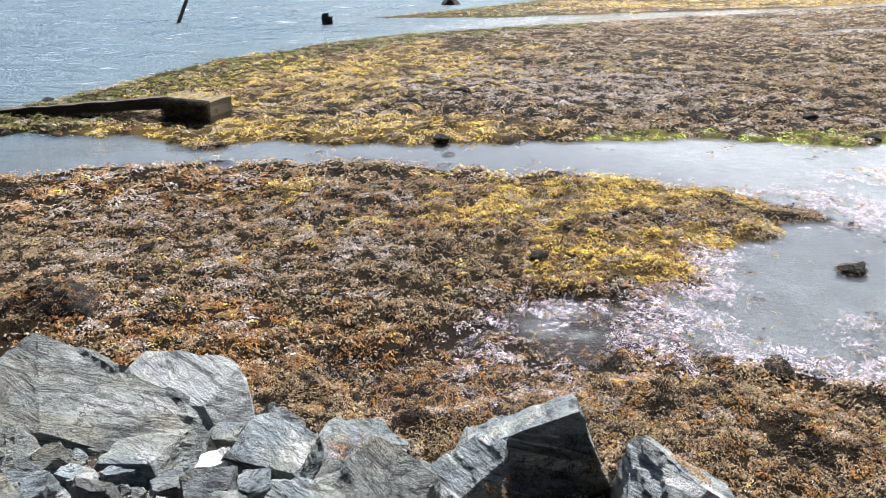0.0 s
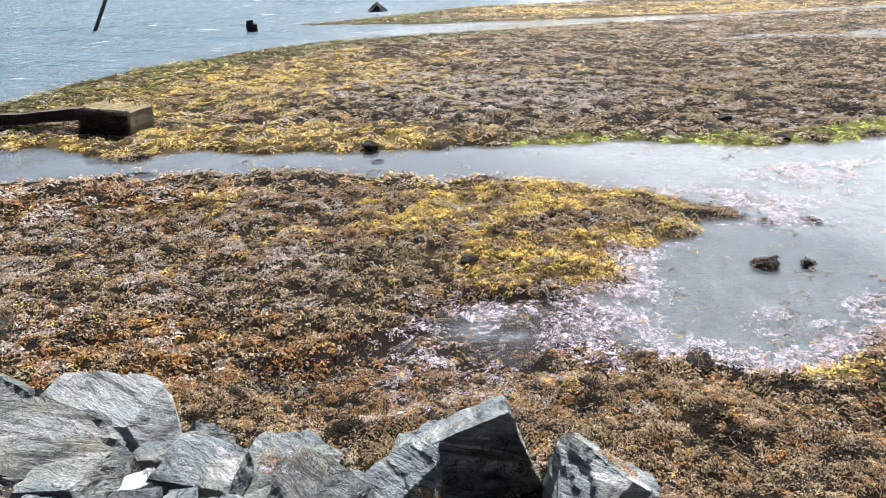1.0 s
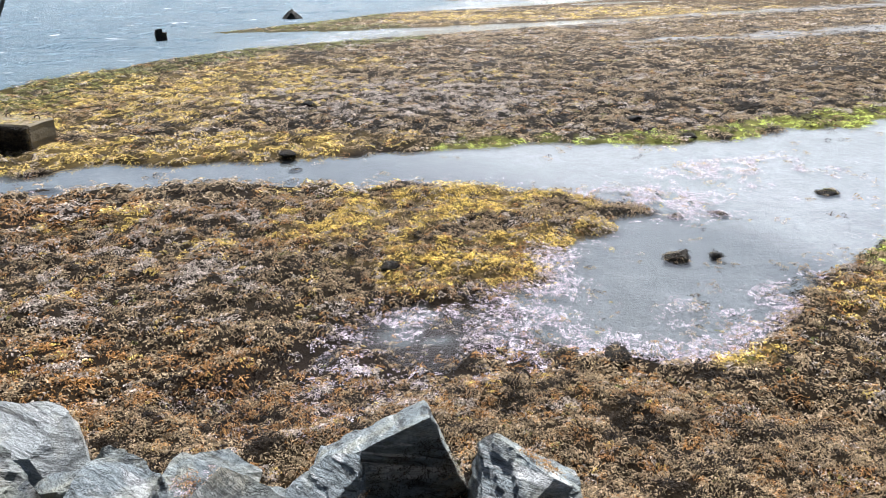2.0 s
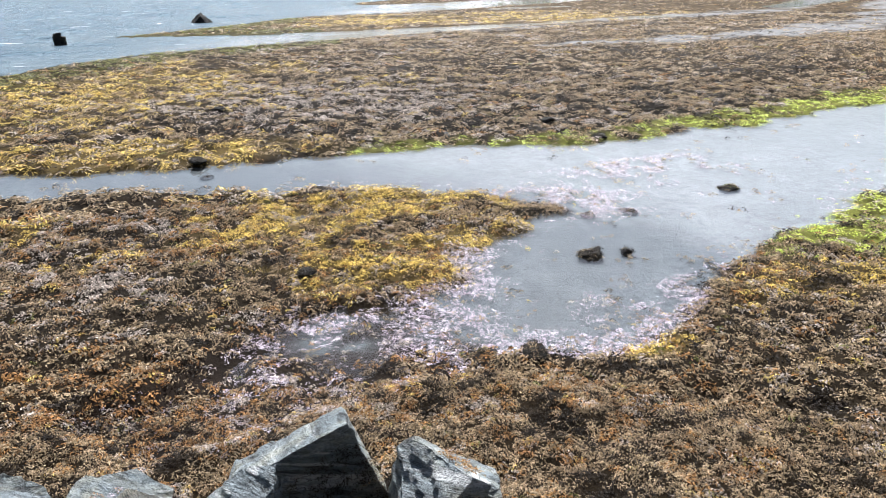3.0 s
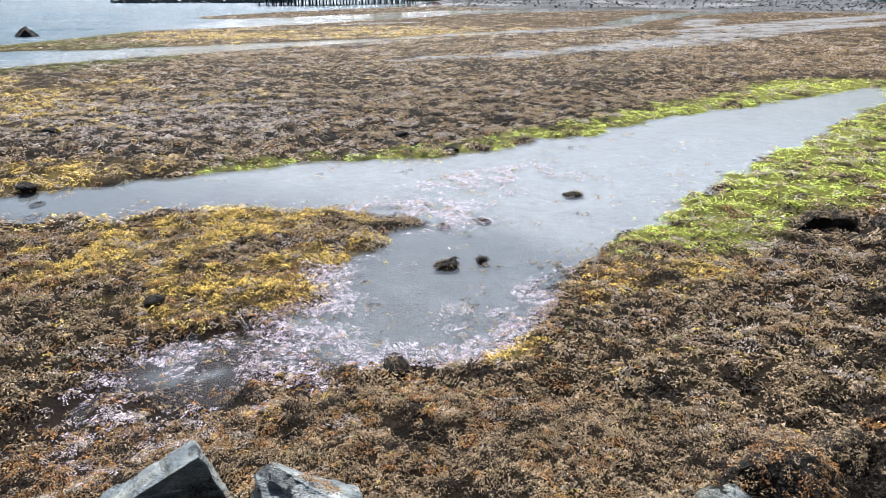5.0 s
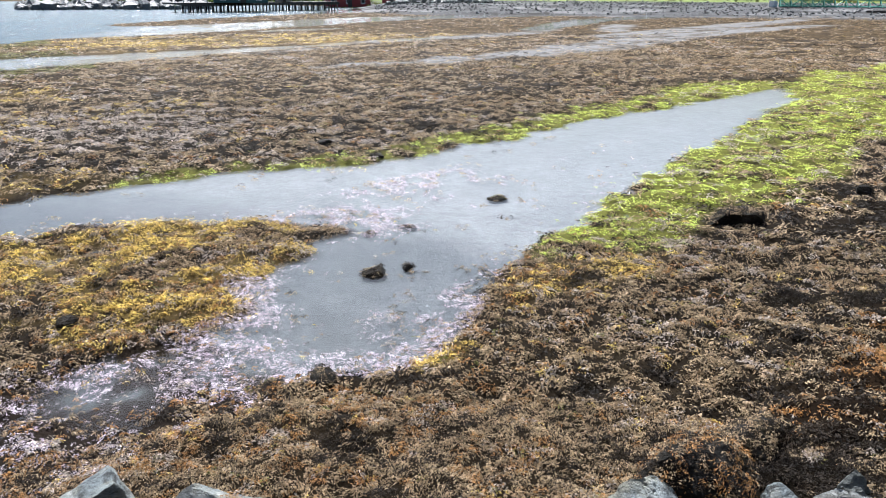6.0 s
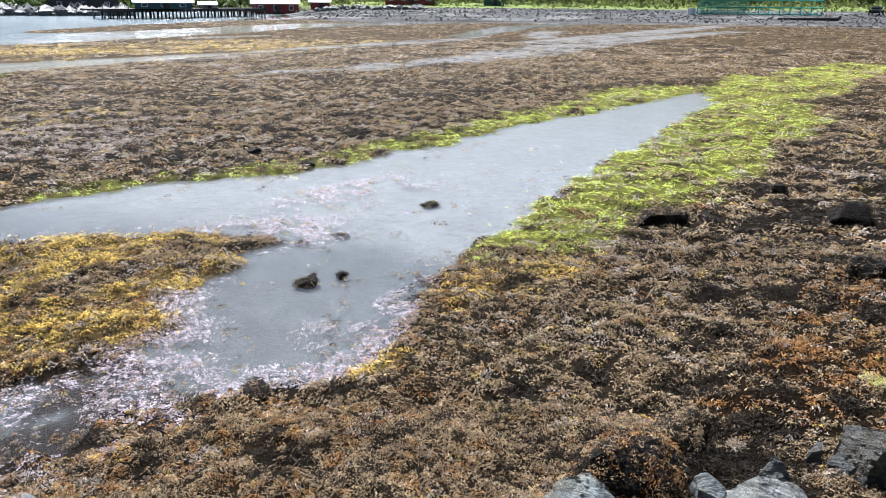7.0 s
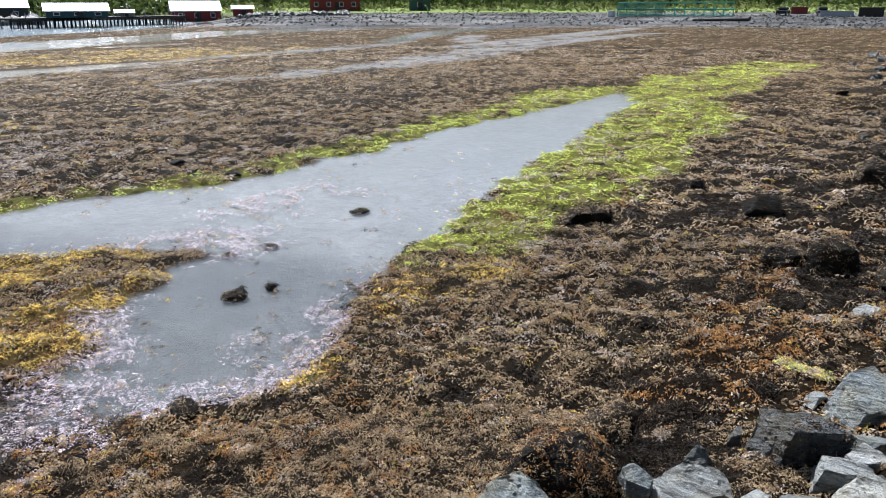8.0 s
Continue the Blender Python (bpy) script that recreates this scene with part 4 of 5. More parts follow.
# stones farther along the bank, half grown over
for x, y, size, seed, mat, turn in (
    (23.6, 6.10, (1.3, 0.5, 0.30), 161, TAN_ROCK, 8), (22.2, 5.30, (1.1, 0.8, 0.50), 162, BLACK_ROCK, 20), (19.6, 5.05, (0.8, 0.5, 0.32), 163, DARK_ROCK, -10), (29.3, 8.75, (1.3, 0.6, 0.34), 164, BLACK_ROCK, 5),
    (36.3, 9.70, (1.7, 0.7, 0.46), 165, SCHIST, 12), (33.0, 8.30, (1.5, 0.8, 0.50), 166, DARK_ROCK, -15), (44.6, 13.3, (2.0, 0.6, 0.40), 167, TAN_ROCK, 18), (41.0, 10.9, (1.8, 0.9, 0.55), 168, DARK_ROCK, 10),
    (54.0, 15.0, (2.2, 0.9, 0.50), 169, SCHIST, 0), (27.4, 6.60, (1.2, 0.7, 0.45), 170, DARK_ROCK, 25), (17.2, 3.90, (1.1, 0.8, 0.50), 171, BLACK_ROCK, -20), (48.5, 13.0, (1.6, 0.8, 0.5), 172, SCHIST, 30),
):
    ob = rock("bank_stone", (x, y), tuple(0.6 * v for v in size), seed, mat, "flat grey stone half grown over along the bank", turn, 0, 4, 0.3, "stones along the bank", "stone")
    drape(ob, ("dark", "brown"), 40, (0.06, 0.10), None, None, 0.2)
# weed-hung boulders along the foot of the bank
for x, y, size, seed, kinds, n in (
    (4.02, 2.12, (0.72, 0.60, 0.55), 91, ("brown", "orange", "dark"), 420), (11.63, 4.10, (0.66, 0.6, 0.46), 92, ("dark",), 260), (9.58, 2.40, (0.66, 0.58, 0.52), 93, ("dark", "dark", "brown"), 300),
    (9.52, 2.95, (0.70, 0.44, 0.26), 94, ("dark", "brown"), 160), (12.75, 5.72, (0.36, 0.3, 0.24), 95, ("dark",), 70), (14.55, 3.40, (0.8, 0.7, 0.6), 96, ("dark", "brown"), 200),
    (15.8, 3.0, (0.9, 0.7, 0.5), 97, ("dark", "brown"), 160), (12.4, 2.4, (0.6, 0.6, 0.4), 98, ("dark", "brown"), 160), (10.6, 1.7, (0.7, 0.6, 0.4), 99, ("dark",), 200),
    (9.4, 1.6, (0.6, 0.5, 0.4), 100, ("dark", "brown"), 200), (8.5, 1.25, (0.6, 0.5, 0.4), 101, ("dark", "brown"), 200), (-3.32, 5.72, (0.95, 0.7, 0.42), 102, ("orange", "brown", "dark"), 420),
    (4.75, 2.30, (0.6, 0.4, 0.26), 103, ("dark", "brown"), 220),
):
    ob = rock("weedy_boulder", (x, y), size, seed, BLACK_ROCK, "dark boulder hung with wet brown weed", 0, 0, 4, 0.3, "weedy boulders", cuts=16, grain=0.03, round_=True)
    drape(ob, kinds, n, (0.03, 0.055), None, None, -0.1)
# the dark overhanging ledge at the edge of the green
ledge = rock("weedy_ledge", (9.75, 5.90), (0.92, 0.48, 0.22), 111, BLACK_ROCK, "low dark weed-covered ledge with an undercut front", -32, 0, 4, 0.2, "weedy boulders", cuts=5, grain=0.03)
drape(ledge, ("dark", "brown"), 170, (0.03, 0.06), None, None, 0.45)
# stones standing in the pool and along its rim
for x, y, size, seed, n, kinds in (
    (4.48, 7.13, (0.34, 0.30, 0.24), 121, 90, ("dark", "brown")), (4.89, 7.07, (0.16, 0.15, 0.22), 122, 26, ("dark", "brown")), (5.16, 8.54, (0.30, 0.24, 0.15), 123, 60, ("dark", "brown")),
    (5.73, 8.50, (0.36, 0.22, 0.14), 124, 60, ("dark", "brown")), (7.75, 9.02, (0.46, 0.3, 0.2), 125, 90, ("dark", "olive", "brown")), (2.84, 4.98, (0.34, 0.24, 0.07), 126, 60, ("dark", "brown")),
    (2.42, 5.14, (0.3, 0.2, 0.07), 127, 50, ("dark", "brown")), (-2.93, 6.53, (0.2, 0.18, 0.12), 128, 30, ("dark",)), (0.27, 17.93, (0.36, 0.3, 0.22), 129, 30, ("dark",)),
    (-0.1, 13.1, (0.34, 0.28, 0.2), 130, 30, ("dark",)), (0.05, 12.3, (0.34, 0.24, 0.14), 131, 30, ("dark", "brown")), (1.15, 7.3, (0.26, 0.2, 0.12), 132, 30, ("dark",)),
    (7.06, 14.3, (0.4, 0.3, 0.2), 133, 30, ("dark",)), (7.5, 12.75, (0.34, 0.26, 0.14), 134, 30, ("dark",)), (-10.4, 18.2, (0.4, 0.3, 0.3), 135, 0, ("dark",)),
):
    ob = rock("pool_stone" if y < 12 else "flat_stone", (x, y), (size[0] * 0.95, size[1] * 0.95, size[2] * 0.72), seed, BLACK_ROCK, "small black weedy stone on the tidal flat", seed * 37 % 90, 0, 3, 0.12, "stones on the flat", "stone", cuts=12, round_=True)
    if n:
        drape(ob, kinds + ("dark", "dark"), n, (0.026, 0.050), None, None, -0.6)
rock("sea_boulder", (-0.9, 54.5), (1.75, 1.1, 0.95), 141, BLACK_ROCK, "black boulder standing at the sea's edge", 0, 0, 4, 0.1, "stones on the flat", cuts=4, planes=PYRAMID)


# a streak of pale yellow weed between the stones of the bank
for k in range(170):
    s = RNG.random()
    x, y = 6.73 + -0.16 * s + RNG.normal(0, 0.04), 1.81 + -0.38 * s + RNG.normal(0, 0.03)
    plant(("green", "pale", "yellow", "pale")[k % 4], "near", np.array([(x, y, float(height(np.array([x]), np.array([y]))[0]) + 0.03)]), np.array([RNG.uniform(0.03, 0.06)]), 0.5)


def rubble():
    """Small broken stones that fill the bank between the large rocks."""
    verts, faces, at = [], [], 0
    v, f = ball(1)
    for _ in range(1300):
        if RNG.random() < 0.6:
            x, y = RNG.uniform(-2.6, 0.6), RNG.uniform(1.9, 3.7)
        else:
            x, y = RNG.uniform(3.7, 7.2), RNG.uniform(0.2, 1.9)
        if float(shore_rise(np.array([x]), np.array([y]))[0]) < 0.15:
            continue
        s = RNG.uniform(0.02, 0.06) * RNG.uniform(0.6, 1.0, 3)
        p = v * (1 + RNG.uniform(-0.28, 0.2, (len(v), 1))) * s + (x, y, float(height(np.array([x]), np.array([y]))[0]) + s[2] * 0.5)
        verts.append(p), faces.append(f + at)
        at += len(p)
    tagged(new("bank_rubble", mesh_from("bank_rubble", np.concatenate(verts), np.concatenate(faces), SCHIST)), "broken grey stones filling the bank between rocks", "rubble", kind="stuff")


rubble()


# ---- concrete block, beam, post and stump ----
def concrete_block():
    z0 = float(height(np.array([-5.6]), np.array([15.2]))[0])
    ob = empty("concrete_block", pose(-5.42, 15.30, z0 - 0.14, 0, 3, -16), "weathered concrete mooring block with rusty lifting loops", "concrete block")
    bm = box(bmesh.new(), (1.16, 0.86, 0.66), (0, 0, 0.33), bevel=0.035)
    bmesh.ops.subdivide_edges(bm, edges=bm.edges[:], cuts=5, use_grid_fill=True)
    for v in bm.verts:
        v.co += Vector(noise.noise_vector(v.co * 3.1)) * 0.022
        if v.co.z < 0.3:
            v.co.xy *= 0.94 + 0.2 * v.co.z
    part("block", bm, CONCRETE, ob)
    for x, y in ((-0.2, 0.15), (0.4, 0.15)):
        loop = bmesh.new()
        pts = [(x - 0.05, y, 0.64), (x - 0.05, y, 0.71), (x - 0.02, y, 0.74), (x + 0.02, y, 0.74), (x + 0.05, y, 0.71), (x + 0.05, y, 0.64)]
        for a, b in zip(pts, pts[1:]):
            rod(loop, a, b, 0.011, sides=6)
        part("lifting_loop", loop, RUST, ob, "rusty steel lifting loop")
    # Weed hung on the front, dense and dark enough to carry its shade too.
    for k in range(900):
        q = ob.matrix_world @ Vector((RNG.uniform(-0.60, 0.56), -0.44, RNG.uniform(0.0, 0.62)))
        plant("dark", "near", np.array([q[:]]), np.array([RNG.uniform(0.05, 0.09)]), 0.7)
    for k in range(380):
        q = ob.matrix_world @ Vector((RNG.uniform(-0.54, 0.54), RNG.uniform(-0.40, 0.40), 0.665))
        plant(("olive", "yellow", "brown")[k % 3], "near", np.array([q[:]]), np.array([RNG.uniform(0.03, 0.06)]), 0.4)


def steel_beam():
    """A long corroded beam that runs from the block out to the channel's mouth, ragged below."""
    a, b = Vector((-6.10, 15.45, 0.42)), Vector((-10.6, 16.1, 0.06))
    d = b - a
    ob = empty("rusted_beam", Matrix.Translation(a) @ Matrix.Rotation(math.atan2(d.y, d.x), 4, "Z") @ Matrix.Rotation(-math.asin(d.z / d.length), 4, "Y"), "long rusted steel beam hung with black weed", "beam")
    for name, size, z in (("top_flange", (d.length, 0.22, 0.03), 0.10), ("bottom_flange", (d.length, 0.18, 0.03), -0.12)):
        bm = box(bmesh.new(), size, (d.length / 2, 0, z))
        bmesh.ops.subdivide_edges(bm, edges=[e for e in bm.edges if e.calc_length() > 1], cuts=40)
        for v in bm.verts:
            v.co += Vector(noise.noise_vector(v.co * 2.0)) * 0.035
        part(name, bm, RUST, ob)
    part("web", box(bmesh.new(), (d.length, 0.02, 0.20), (d.length / 2, 0, -0.01)), RUST, ob)
    for k in range(520):
        s = RNG.uniform(0, d.length)
        q = ob.matrix_world @ Vector((s, RNG.uniform(-0.12, 0.12), RNG.uniform(-0.22, 0.06)))
        plant("dark", "near", np.array([q[:]]), np.array([RNG.uniform(0.05, 0.10)]), 0.7)


def leaning_post():
    ob = empty("mooring_post", pose(-17.24, 43.97, -1.0), "dark wooden post leaning out of the sea", "post")
    bm = bmesh.new()
    rod(bm, (0, 0, 0), (2.3, 0.3, 4.4), 0.11, 0.09, 12)
    bmesh.ops.subdivide_edges(bm, edges=[e for e in bm.edges if e.calc_length() > 1], cuts=12)
    for v in bm.verts:
        v.co += Vector(noise.noise_vector(v.co * 2.6)) * 0.03
    part("shaft", bm, TIMBER, ob)
    part("cap_ring", rod(bmesh.new(), (1.83, 0.24, 3.5), (1.88, 0.247, 3.6), 0.12, 0.12, 12), RUST, ob, "rusted iron ring")


def stump():
    ob = empty("pile_stump", pose(-7.16, 39.9, -0.6), "broken black pile stump standing in the surf", "stump")
    bm = bmesh.new()
    rod(bm, (0, 0, 0), (-0.05, 0, 1.15), 0.30, 0.16, 12)
    rod(bm, (0.05, 0, 0), (0.22, 0.05, 1.0), 0.26, 0.12, 10)
    bmesh.ops.subdivide_edges(bm, edges=[e for e in bm.edges if e.calc_length() > 0.5], cuts=6)
    for v in bm.verts:
        v.co += Vector(noise.noise_vector(v.co * 4)) * 0.07
    part("wood", bm, BLACK_ROCK, ob)


concrete_block()
steel_beam()
leaning_post()
stump()


# ---- the far shore ----
def spot(az, dist, z=None):
    """A place by bearing in degrees clockwise from +y and distance."""
    x, y = 0.8 + dist * math.sin(radians(az)), -0.15 + dist * math.cos(radians(az))
    return (x, y, float(height(np.array([x]), np.array([y]))[0]) if z is None else z)


def house(name, at, face, size, wall_mat, roof_mat, label, pitch=0.45, windows=2, trim=WHITE_PAINT, ridge_along=True):
    """A timber house: walls, a pitched roof with eaves, windows with panes, a door."""
    lx, ly, lz = size
    ob = empty(name, pose(*at, 0, 0, face), label, "house")
    bm = bmesh.new()
    rise = (ly if ridge_along else lx) / 2 * pitch
    part("wall", box(bm, (lx, ly, lz), (0, 0, lz / 2)), wall_mat, ob)
    span, run = (ly, lx) if ridge_along else (lx, ly)
    bm = bmesh.new()
    for sgn in (-1, 1):
        slope = math.hypot(span / 2 + 0.4, rise)
        tilt = math.degrees(math.atan2(rise, span / 2)) * sgn
        if ridge_along:
            box(bm, (run + 0.7, slope, 0.12), (0, -sgn * (span / 4 + 0.1), lz + rise / 2), (tilt, 0, 0))
        else:
            box(bm, (slope, run + 0.7, 0.12), (-sgn * (span / 4 + 0.1), 0, lz + rise / 2), (0, -tilt, 0))
    part("roof", bm, roof_mat, ob)
    for e in (-1, 1):
        bm = bmesh.new()
        c = ((lambda u, h: (e * (run / 2 - 0.02), u, h)) if ridge_along else (lambda u, h: (u, e * (run / 2 - 0.02), h)))
        vs = [bm.verts.new(c(u, h)) for u, h in ((-span / 2, lz), (span / 2, lz), (0, lz + rise))]
        bm.faces.new(vs)
        made = bmesh.ops.extrude_face_region(bm, geom=bm.faces[:])["geom"]
        bmesh.ops.translate(bm, vec=(0.04, 0, 0) if ridge_along else (0, 0.04, 0), verts=[g for g in made if isinstance(g, bmesh.types.BMVert)])
        part("gable", bm, wall_mat, ob)
    for k in range(windows):
        u = (k + 0.5) / windows * lx - lx / 2
        f = part("window_frame", box(bmesh.new(), (0.95, 0.08, min(1.0, lz * 0.5)), (u, -ly / 2 - 0.03, lz * 0.55)), trim, ob, "white window frame")
        part("pane", box(bmesh.new(), (0.75, 0.04, min(0.8, lz * 0.38)), (u, -ly / 2 - 0.07, lz * 0.55)), DARK_GLASS, f)
    d = part("door", box(bmesh.new(), (0.9, 0.08, min(1.9, lz * 0.85)), (lx * 0.04, -ly / 2 - 0.035, min(1.9, lz * 0.85) / 2)), TIMBER, ob, "dark timber door")
    part("door_handle", box(bmesh.new(), (0.05, 0.06, 0.12), (lx * 0.04 + 0.36, -ly / 2 - 0.09, min(1.0, lz * 0.45))), RUST, d)
    return ob


def wharf():
    """A timber quay on many piles."""
    a, b = Vector(spot(14.3, 126, 0)), Vector(spot(25.4, 146, 0))
    d = b - a
    ob = empty("wharf", Matrix.Translation(a) @ Matrix.Rotation(math.atan2(d.y, d.x), 4, "Z"), "dark timber wharf on many piles beside the beach", "wharf")
    part("deck", box(bmesh.new(), (d.length, 6.0, 0.28), (d.length / 2, 3, 1.36)), TIMBER, ob)
    part("fender_beam", box(bmesh.new(), (d.length, 0.25, 0.3), (d.length / 2, -0.13, 1.16)), TIMBER, ob)
    n = 46
    for k in range(n):
        x = (k + 0.5) / n * d.length
        for row, y in ((0, 0.12), (1, 3.0)):
            if row and k % 2:
                continue
            bm = rod(bmesh.new(), (x + RNG.uniform(-0.12, 0.12), y, -1.2), (x, y, 1.24), 0.13, 0.11, 7)
            part("post", bm, TIMBER if (k * 7) % 5 else GREY_TIMBER, ob)
    for k in range(0, n, 3):
        x = (k + 0.5) / n * d.length
        part("rail_post", box(bmesh.new(), (0.1, 0.1, 0.7), (x, 0.3, 1.82)), GREY_TIMBER, ob)
    return ob


def scaffold():
    """A sea-green steel frame with netting, as drying or fish gear, on the beach."""
    a, b = Vector(spot(57.0, 148)), Vector(spot(65.0, 150))
    d = b - a
    ob = empty("net_frame", Matrix.Translation(a) @ Matrix.Rotation(math.atan2(d.y, d.x), 4, "Z"), "sea-green steel lattice frame with netting on the beach", "frame")
    L, n = d.length, 12
    for z in (0.15, 1.3, 2.5):
        part("rail", rod(bmesh.new(), (0, 0, z), (L, 0, z), 0.12, sides=6), GREEN_STEEL, ob)
    for k in range(n + 1):
        x = k / n * L
        part("upright", rod(bmesh.new(), (x, 0, 0), (x, 0, 2.5), 0.09, sides=6), GREEN_STEEL, ob)
        if k < n:
            part("brace", rod(bmesh.new(), (x, 0, 0.1 if k % 2 else 1.3), (x + L / n, 0, 1.3 if k % 2 else 0.1), 0.07, sides=6), GREEN_STEEL, ob)
            part("prop", rod(bmesh.new(), (x, 0, 1.3), (x + 0.3, -1.3, 0.0), 0.07, sides=6), GREEN_STEEL, ob)
    bm = bmesh.new()
    for i in range(60):
        x = i / 59 * L * 0.4
        rod(bm, (x, 0.12, 0.2), (x, 0.12, 2.5), 0.035, sides=4)
    for z in (0.4, 0.7, 1.0, 1.3, 1.6, 1.9, 2.2):
        rod(bm, (0, 0.12, z), (L * 0.4, 0.12, z), 0.035, sides=4)
    part("netting", bm, GREEN_NET, ob, "sea-green netting")
    box_ = empty("white_crate", pose(*spot(56.6, 147)), "white plastic fish crate on the beach", "crate")
    part("crate_body", box(bmesh.new(), (1.2, 1.0, 1.0), (0, 0, 0.5), bevel=0.08), WHITE_PAINT, box_)
    part("crate_lid", box(bmesh.new(), (1.26, 1.06, 0.08), (0, 0, 1.04)), WHITE_PAINT, box_)


def car(at, face):
    ob = empty("parked_car", pose(*at, 0, 0, face), "dark parked car on the far beach road", "car")
    bm = box(bmesh.new(), (4.3, 1.75, 0.65), (0, 0, 0.65), bevel=0.15)
    part("body", bm, CAR_PAINT, ob)
    bm = box(bmesh.new(), (2.4, 1.5, 0.6), (-0.2, 0, 1.22), bevel=0.2)
    part("cabin", bm, DARK_GLASS, ob, "dark glazed cabin")
    for x in (-1.35, 1.35):
        for y in (-0.85, 0.85):
            w = part("wheel", rod(bmesh.new(), (x, y - 0.1, 0.32), (x, y + 0.1, 0.32), 0.32, sides=16), RUBBER, ob)
            part("rim", rod(bmesh.new(), (x, y - 0.11, 0.32), (x, y + 0.11, 0.32), 0.19, sides=12), GREY_ROOF, w)


def tree(at, tall, seed):
    rng = np.random.default_rng(seed)
    ob = empty("young_tree", pose(*at), "slim spring-green tree on the far shore meadow", "tree", "far shore trees")
    bm = bmesh.new()
    rod(bm, (0, 0, -0.2), (rng.uniform(-0.3, 0.3), 0, tall * 0.8), 0.16, 0.05, 8)
    for k in range(9):
        h, a = rng.uniform(0.2, 0.75) * tall, rng.uniform(0, 6.3)
        rod(bm, (0, 0, h), (1.3 * math.cos(a), 1.3 * math.sin(a), h + 1.0), 0.05, 0.02, 5)
    part("trunk", bm, BARK, ob)
    n = 420
    u = rng.normal(0, 1, (n, 3)) * (0.95, 0.95, tall * 0.26) + (0, 0, tall * 0.58)
    u[:, 2] = np.maximum(u[:, 2], 0.4)
    e1, e2 = rng.normal(0, 0.16, (n, 3)), rng.normal(0, 0.16, (n, 3))
    V = np.stack([u - e1, u - e2, u + e1, u + e2], 1).reshape(-1, 3)
    crown = new("crown", mesh_from("crown", V, np.arange(n * 4).reshape(-1, 4), LEAF))
    crown.parent = ob


def scatter_stones(name, label, places, size, material):
    v, f = ball(1)
    verts, faces = [], []
    for k, (x, y, z) in enumerate(places):
        s = RNG.uniform(*size) * RNG.uniform(0.6, 1.0, 3)
        verts.append(v * (1 + RNG.uniform(-0.25, 0.2, (len(v), 1))) * s + (x, y, z + s[2] * 0.3))
        faces.append(f + k * len(v))
    tagged(new(name, mesh_from(name, np.concatenate(verts), np.concatenate(faces), material)), label, "stones", kind="stuff")


wharf()
house("boat_shed", spot(18.3, 131, 1.5), -16, (8.6, 4.5, 1.0), TEAL_PAINT, PALE_ROOF, "dark boat shed with pale sheet roof on the wharf", 0.48, 3)
house("small_shed", spot(21.3, 140, 1.5), -20, (2.6, 2.4, 0.6), GREY_TIMBER, PALE_ROOF, "little grey shed with pale roof on the wharf", 0.4, 0)
house("red_boathouse", spot(26.0, 172), -22, (9.8, 7.0, 2.0), RED_PAINT, PALE_ROOF, "dark red boathouse with a broad pale roof", 0.55, 3)
house("red_hut", spot(29.3, 158), -28, (3.8, 3.0, 1.5), RED_PAINT, PALE_ROOF, "small dark red hut with a pale roof", 0.4, 0)
house("red_cabin", spot(36.0, 174), -36, (11.0, 7.0, 2.5), RED_PAINT, GREY_ROOF, "dark red wooden cabin with white windows", 0.6, 4)
house("teal_hut", spot(42.3, 172), -42, (4.6, 3.4, 2.4), TEAL_PAINT, GREY_ROOF, "dark teal wooden hut on the far meadow", 0.5, 1)
house("dark_quay_house", spot(13.2, 185, 0.3), -12, (14, 8, 2.6), TIMBER, GREY_ROOF, "dark quay building behind the wharf", 0.4, 3)
scaffold()
car(spot(68.2, 158), 10)
car(spot(70.6, 160), 25)
log_ = empty("drift_log", pose(*spot(64.2, 136), 0, 0, -60), "long dark drift log on the gravel", "log")
bm = bmesh.new()
rod(bm, (-4.5, 0, 0.16), (4.5, 0, 0.26), 0.20, 0.28, 10)
rod(bm, (4.3, 0, 0.2), (4.7, 0.1, 0.7), 0.3, 0.2, 8)
part("stem", bm, TIMBER, log_)
for az, d, size, mat in ((69.2, 166, (3.0, 2.0, 1.2), RED_PAINT), (71.5, 156, (5.5, 2.0, 0.9), GREY_ROOF), (73.5, 158, (4.0, 2.5, 1.5), TIMBER)):
    ob = empty("storage_container", pose(*spot(az, d), 0, 0, -az), "small weathered storage unit on the beach road", "container")
    part("shell", box(bmesh.new(), size, (0, 0, size[2] / 2), bevel=0.06), mat, ob)
    part("lid", box(bmesh.new(), (size[0] + 0.1, size[1] + 0.1, 0.08), (0, 0, size[2] + 0.04)), mat, ob)
for k in range(34):
    tree(spot(31 + 37 * ((k * 0.618) % 1), 176 + 30 * ((k * 0.37) % 1)), 4.5 + 3 * ((k * 0.73) % 1), 300 + k)
scatter_stones("stone_revetment", "dark boulders of a low revetment on the far beach", [spot(RNG.uniform(29, 37), RNG.uniform(150, 155)) for _ in range(150)], (0.3, 0.9), DARK_ROCK)
scatter_stones("beach_boulders", "scattered grey boulders along the far beach", [spot(RNG.uniform(28, 80), 118 + 42 * RNG.random() ** 0.7) for _ in range(2600)], (0.06, 0.30), DARK_ROCK)
scatter_stones("beach_cobbles", "pale cobbles strewn over the far beach", [spot(RNG.uniform(28, 80), 116 + 42 * RNG.random()) for _ in range(1500)], (0.05, 0.16), PALE_ROCK)

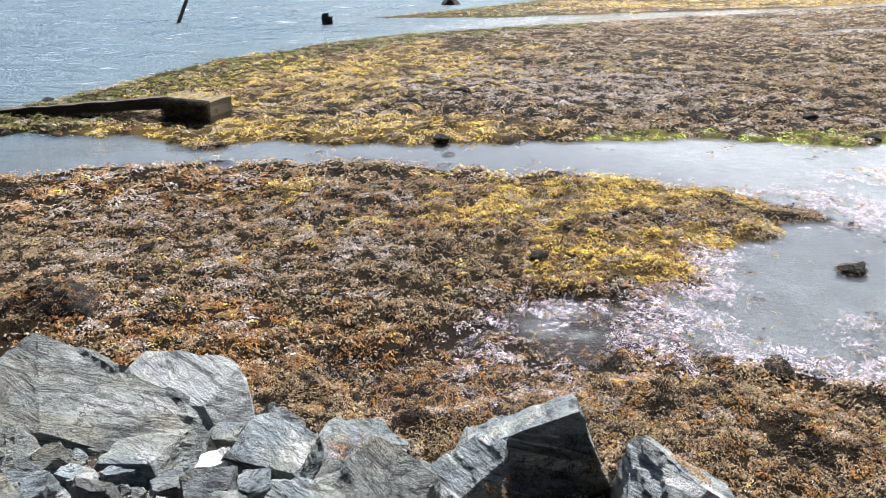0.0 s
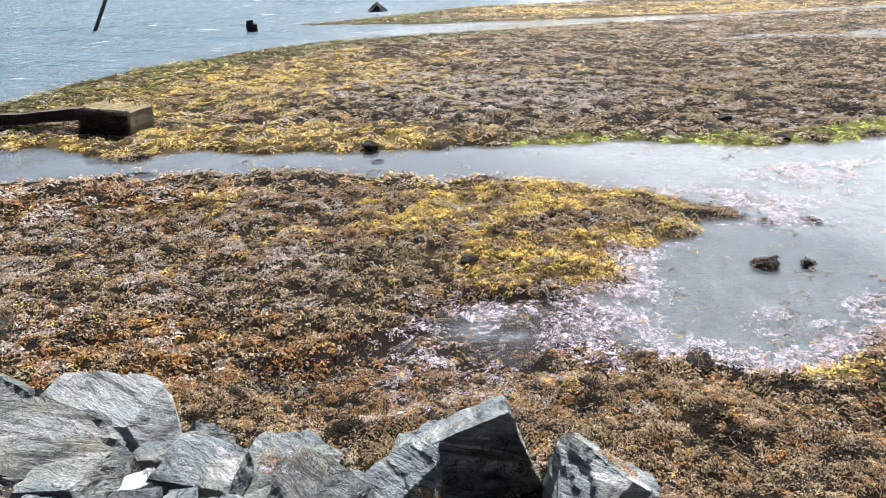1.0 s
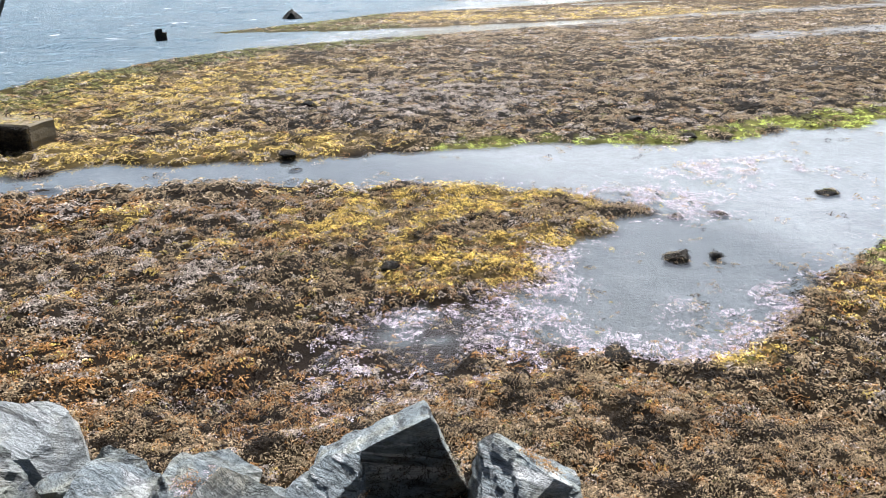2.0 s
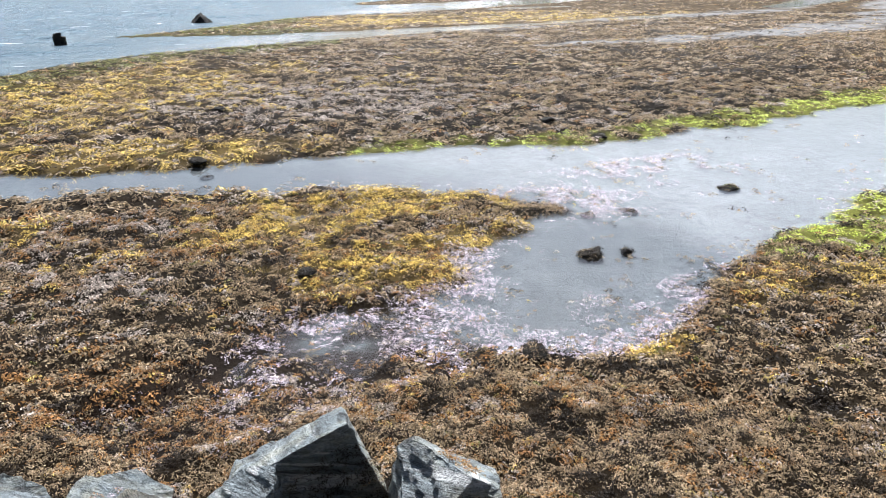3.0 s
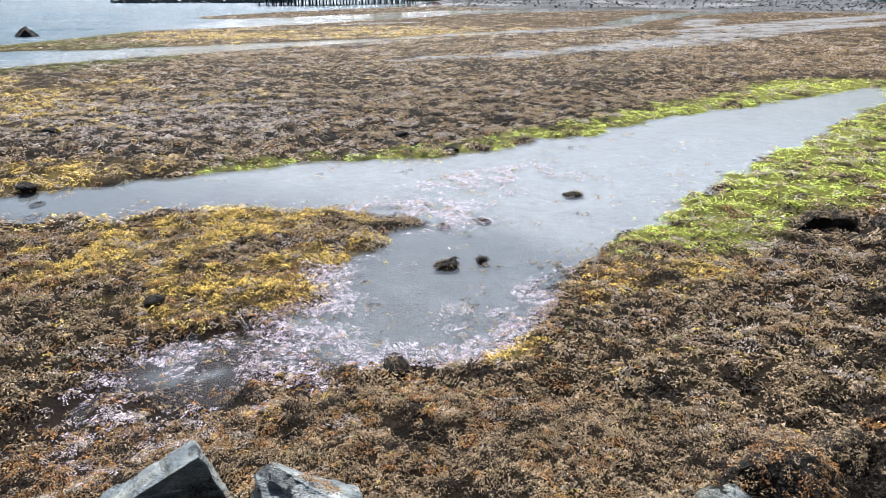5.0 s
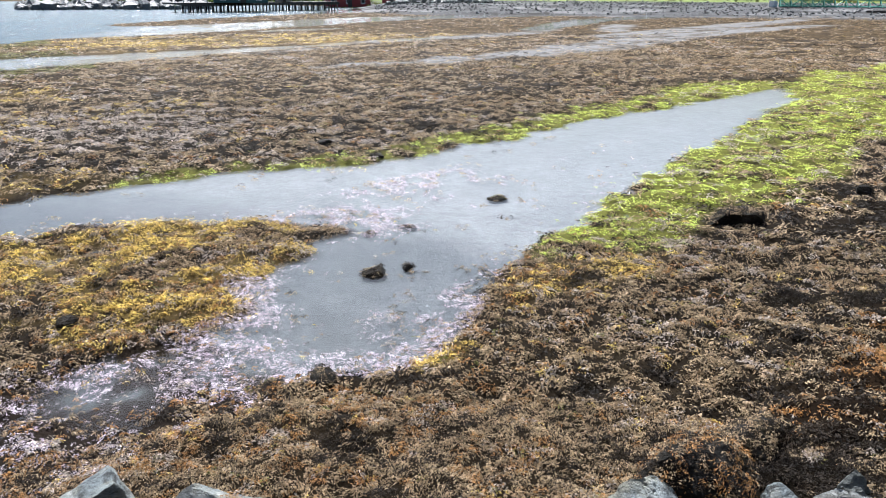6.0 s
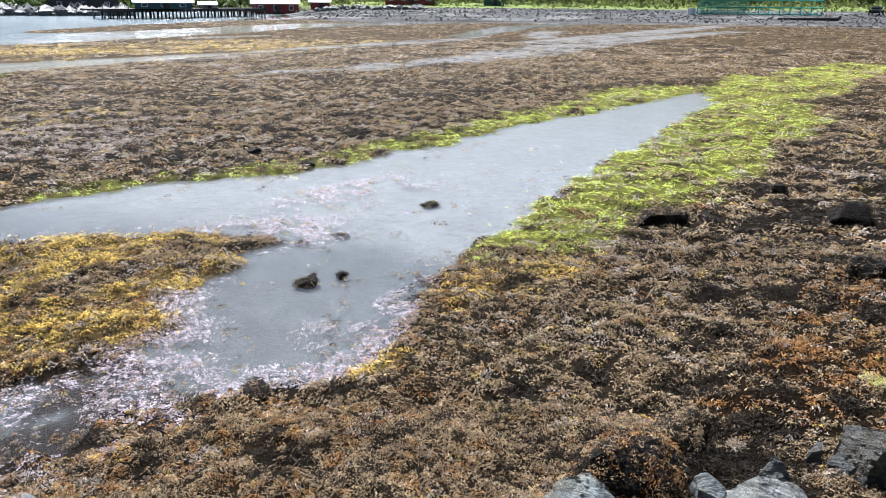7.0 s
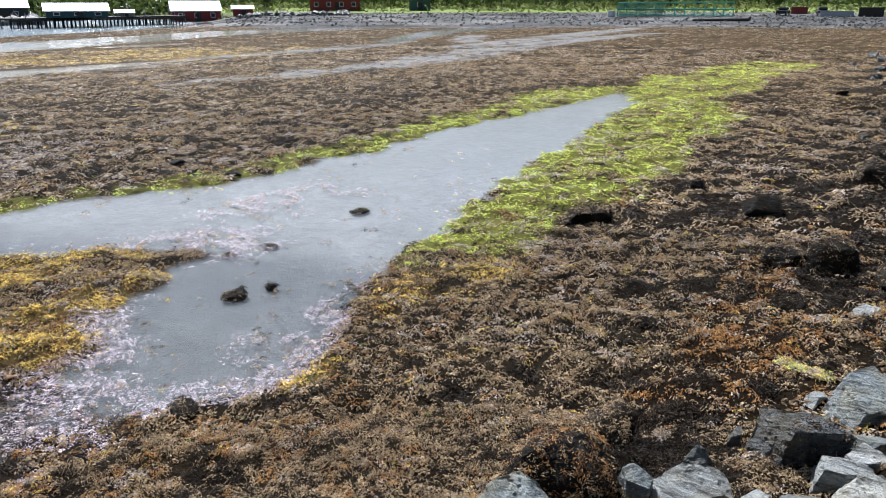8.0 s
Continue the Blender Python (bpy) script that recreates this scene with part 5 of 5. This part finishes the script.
scatter_stones("far_quay_stones", "dark rocks of the far quay", [spot(RNG.uniform(4, 16), RNG.uniform(150, 168), -0.2) for _ in range(260)], (0.8, 2.0), DARK_ROCK)
scatter_stones("far_bank_stones", "rocks along the bank's foot", [(x, float(np.interp(x, *np.array(SHORE, float).T)) + RNG.uniform(-1.6, 0.6), 0.0) for x in RNG.uniform(14, 60, 120)], (0.08, 0.26), DARK_ROCK)


def far_woods():
    """Bushes and grass clumps on the meadow behind the beach."""
    n = 6000
    az, d = RNG.uniform(24, 78, n), RNG.uniform(166, 215, n)
    x, y = d * np.sin(np.radians(az)), d * np.cos(np.radians(az))
    z = height(x, y)
    c = np.stack([x, y, z + RNG.uniform(0.0, 1.4, n) * (rough(x, y, 8, 201) > 0.5)], 1)
    e1, e2 = RNG.normal(0, 0.24, (n, 3)), RNG.normal(0, 0.24, (n, 3))
    V = np.stack([c - e1, c - e2, c + e1, c + e2], 1).reshape(-1, 3)
    tagged(new("meadow_scrub", mesh_from("meadow_scrub", V, np.arange(n * 4).reshape(-1, 4), GRASS)), "spring-green grass and scrub behind the beach", "scrub", kind="stuff")
    n = 26000
    az, d = RNG.uniform(5, 84, n), RNG.uniform(215, 300, n)
    x, y = d * np.sin(np.radians(az)), d * np.cos(np.radians(az))
    c = np.stack([x, y, np.maximum(height(x, y), 0) + RNG.uniform(0, 5, n)], 1)
    e1, e2 = RNG.normal(0, 0.5, (n, 3)), RNG.normal(0, 0.5, (n, 3))
    V = np.stack([c - e1, c - e2, c + e1, c + e2], 1).reshape(-1, 3)
    tagged(new("far_wood", mesh_from("far_wood", V, np.arange(n * 4).reshape(-1, 4), LEAF)), "spring-green wood behind the far shore", "wood", kind="stuff")


far_woods()

# ---- the weed, one mesh a kind ----
WEED_LABEL = {"brown": "wet brown wrack covering the tidal flat", "dark": "blackish-brown wrack in clumps over the flat, and tufts deepening shaded faces", "yellow": "bright yellow wrack spread over the flat",
              "orange": "rust-orange wrack in patches on the flat", "green": "bright green sea lettuce along the pool's edge", "olive": "olive-green weed along the sea's edge",
              "pale": "pale brown wrack, bleached in places, wet sheen put into its colour", "red": "weed scraps in shallow water, coloured pale pink as glints"}
for (kind, corners), (vs, fs) in GROWN.items():
    if vs:
        tagged(new(kind + "_seaweed", mesh_from(kind + "_seaweed", np.concatenate(vs), np.concatenate(fs), WEED_MATERIAL[kind])), WEED_LABEL[kind], "seaweed", kind="stuff")
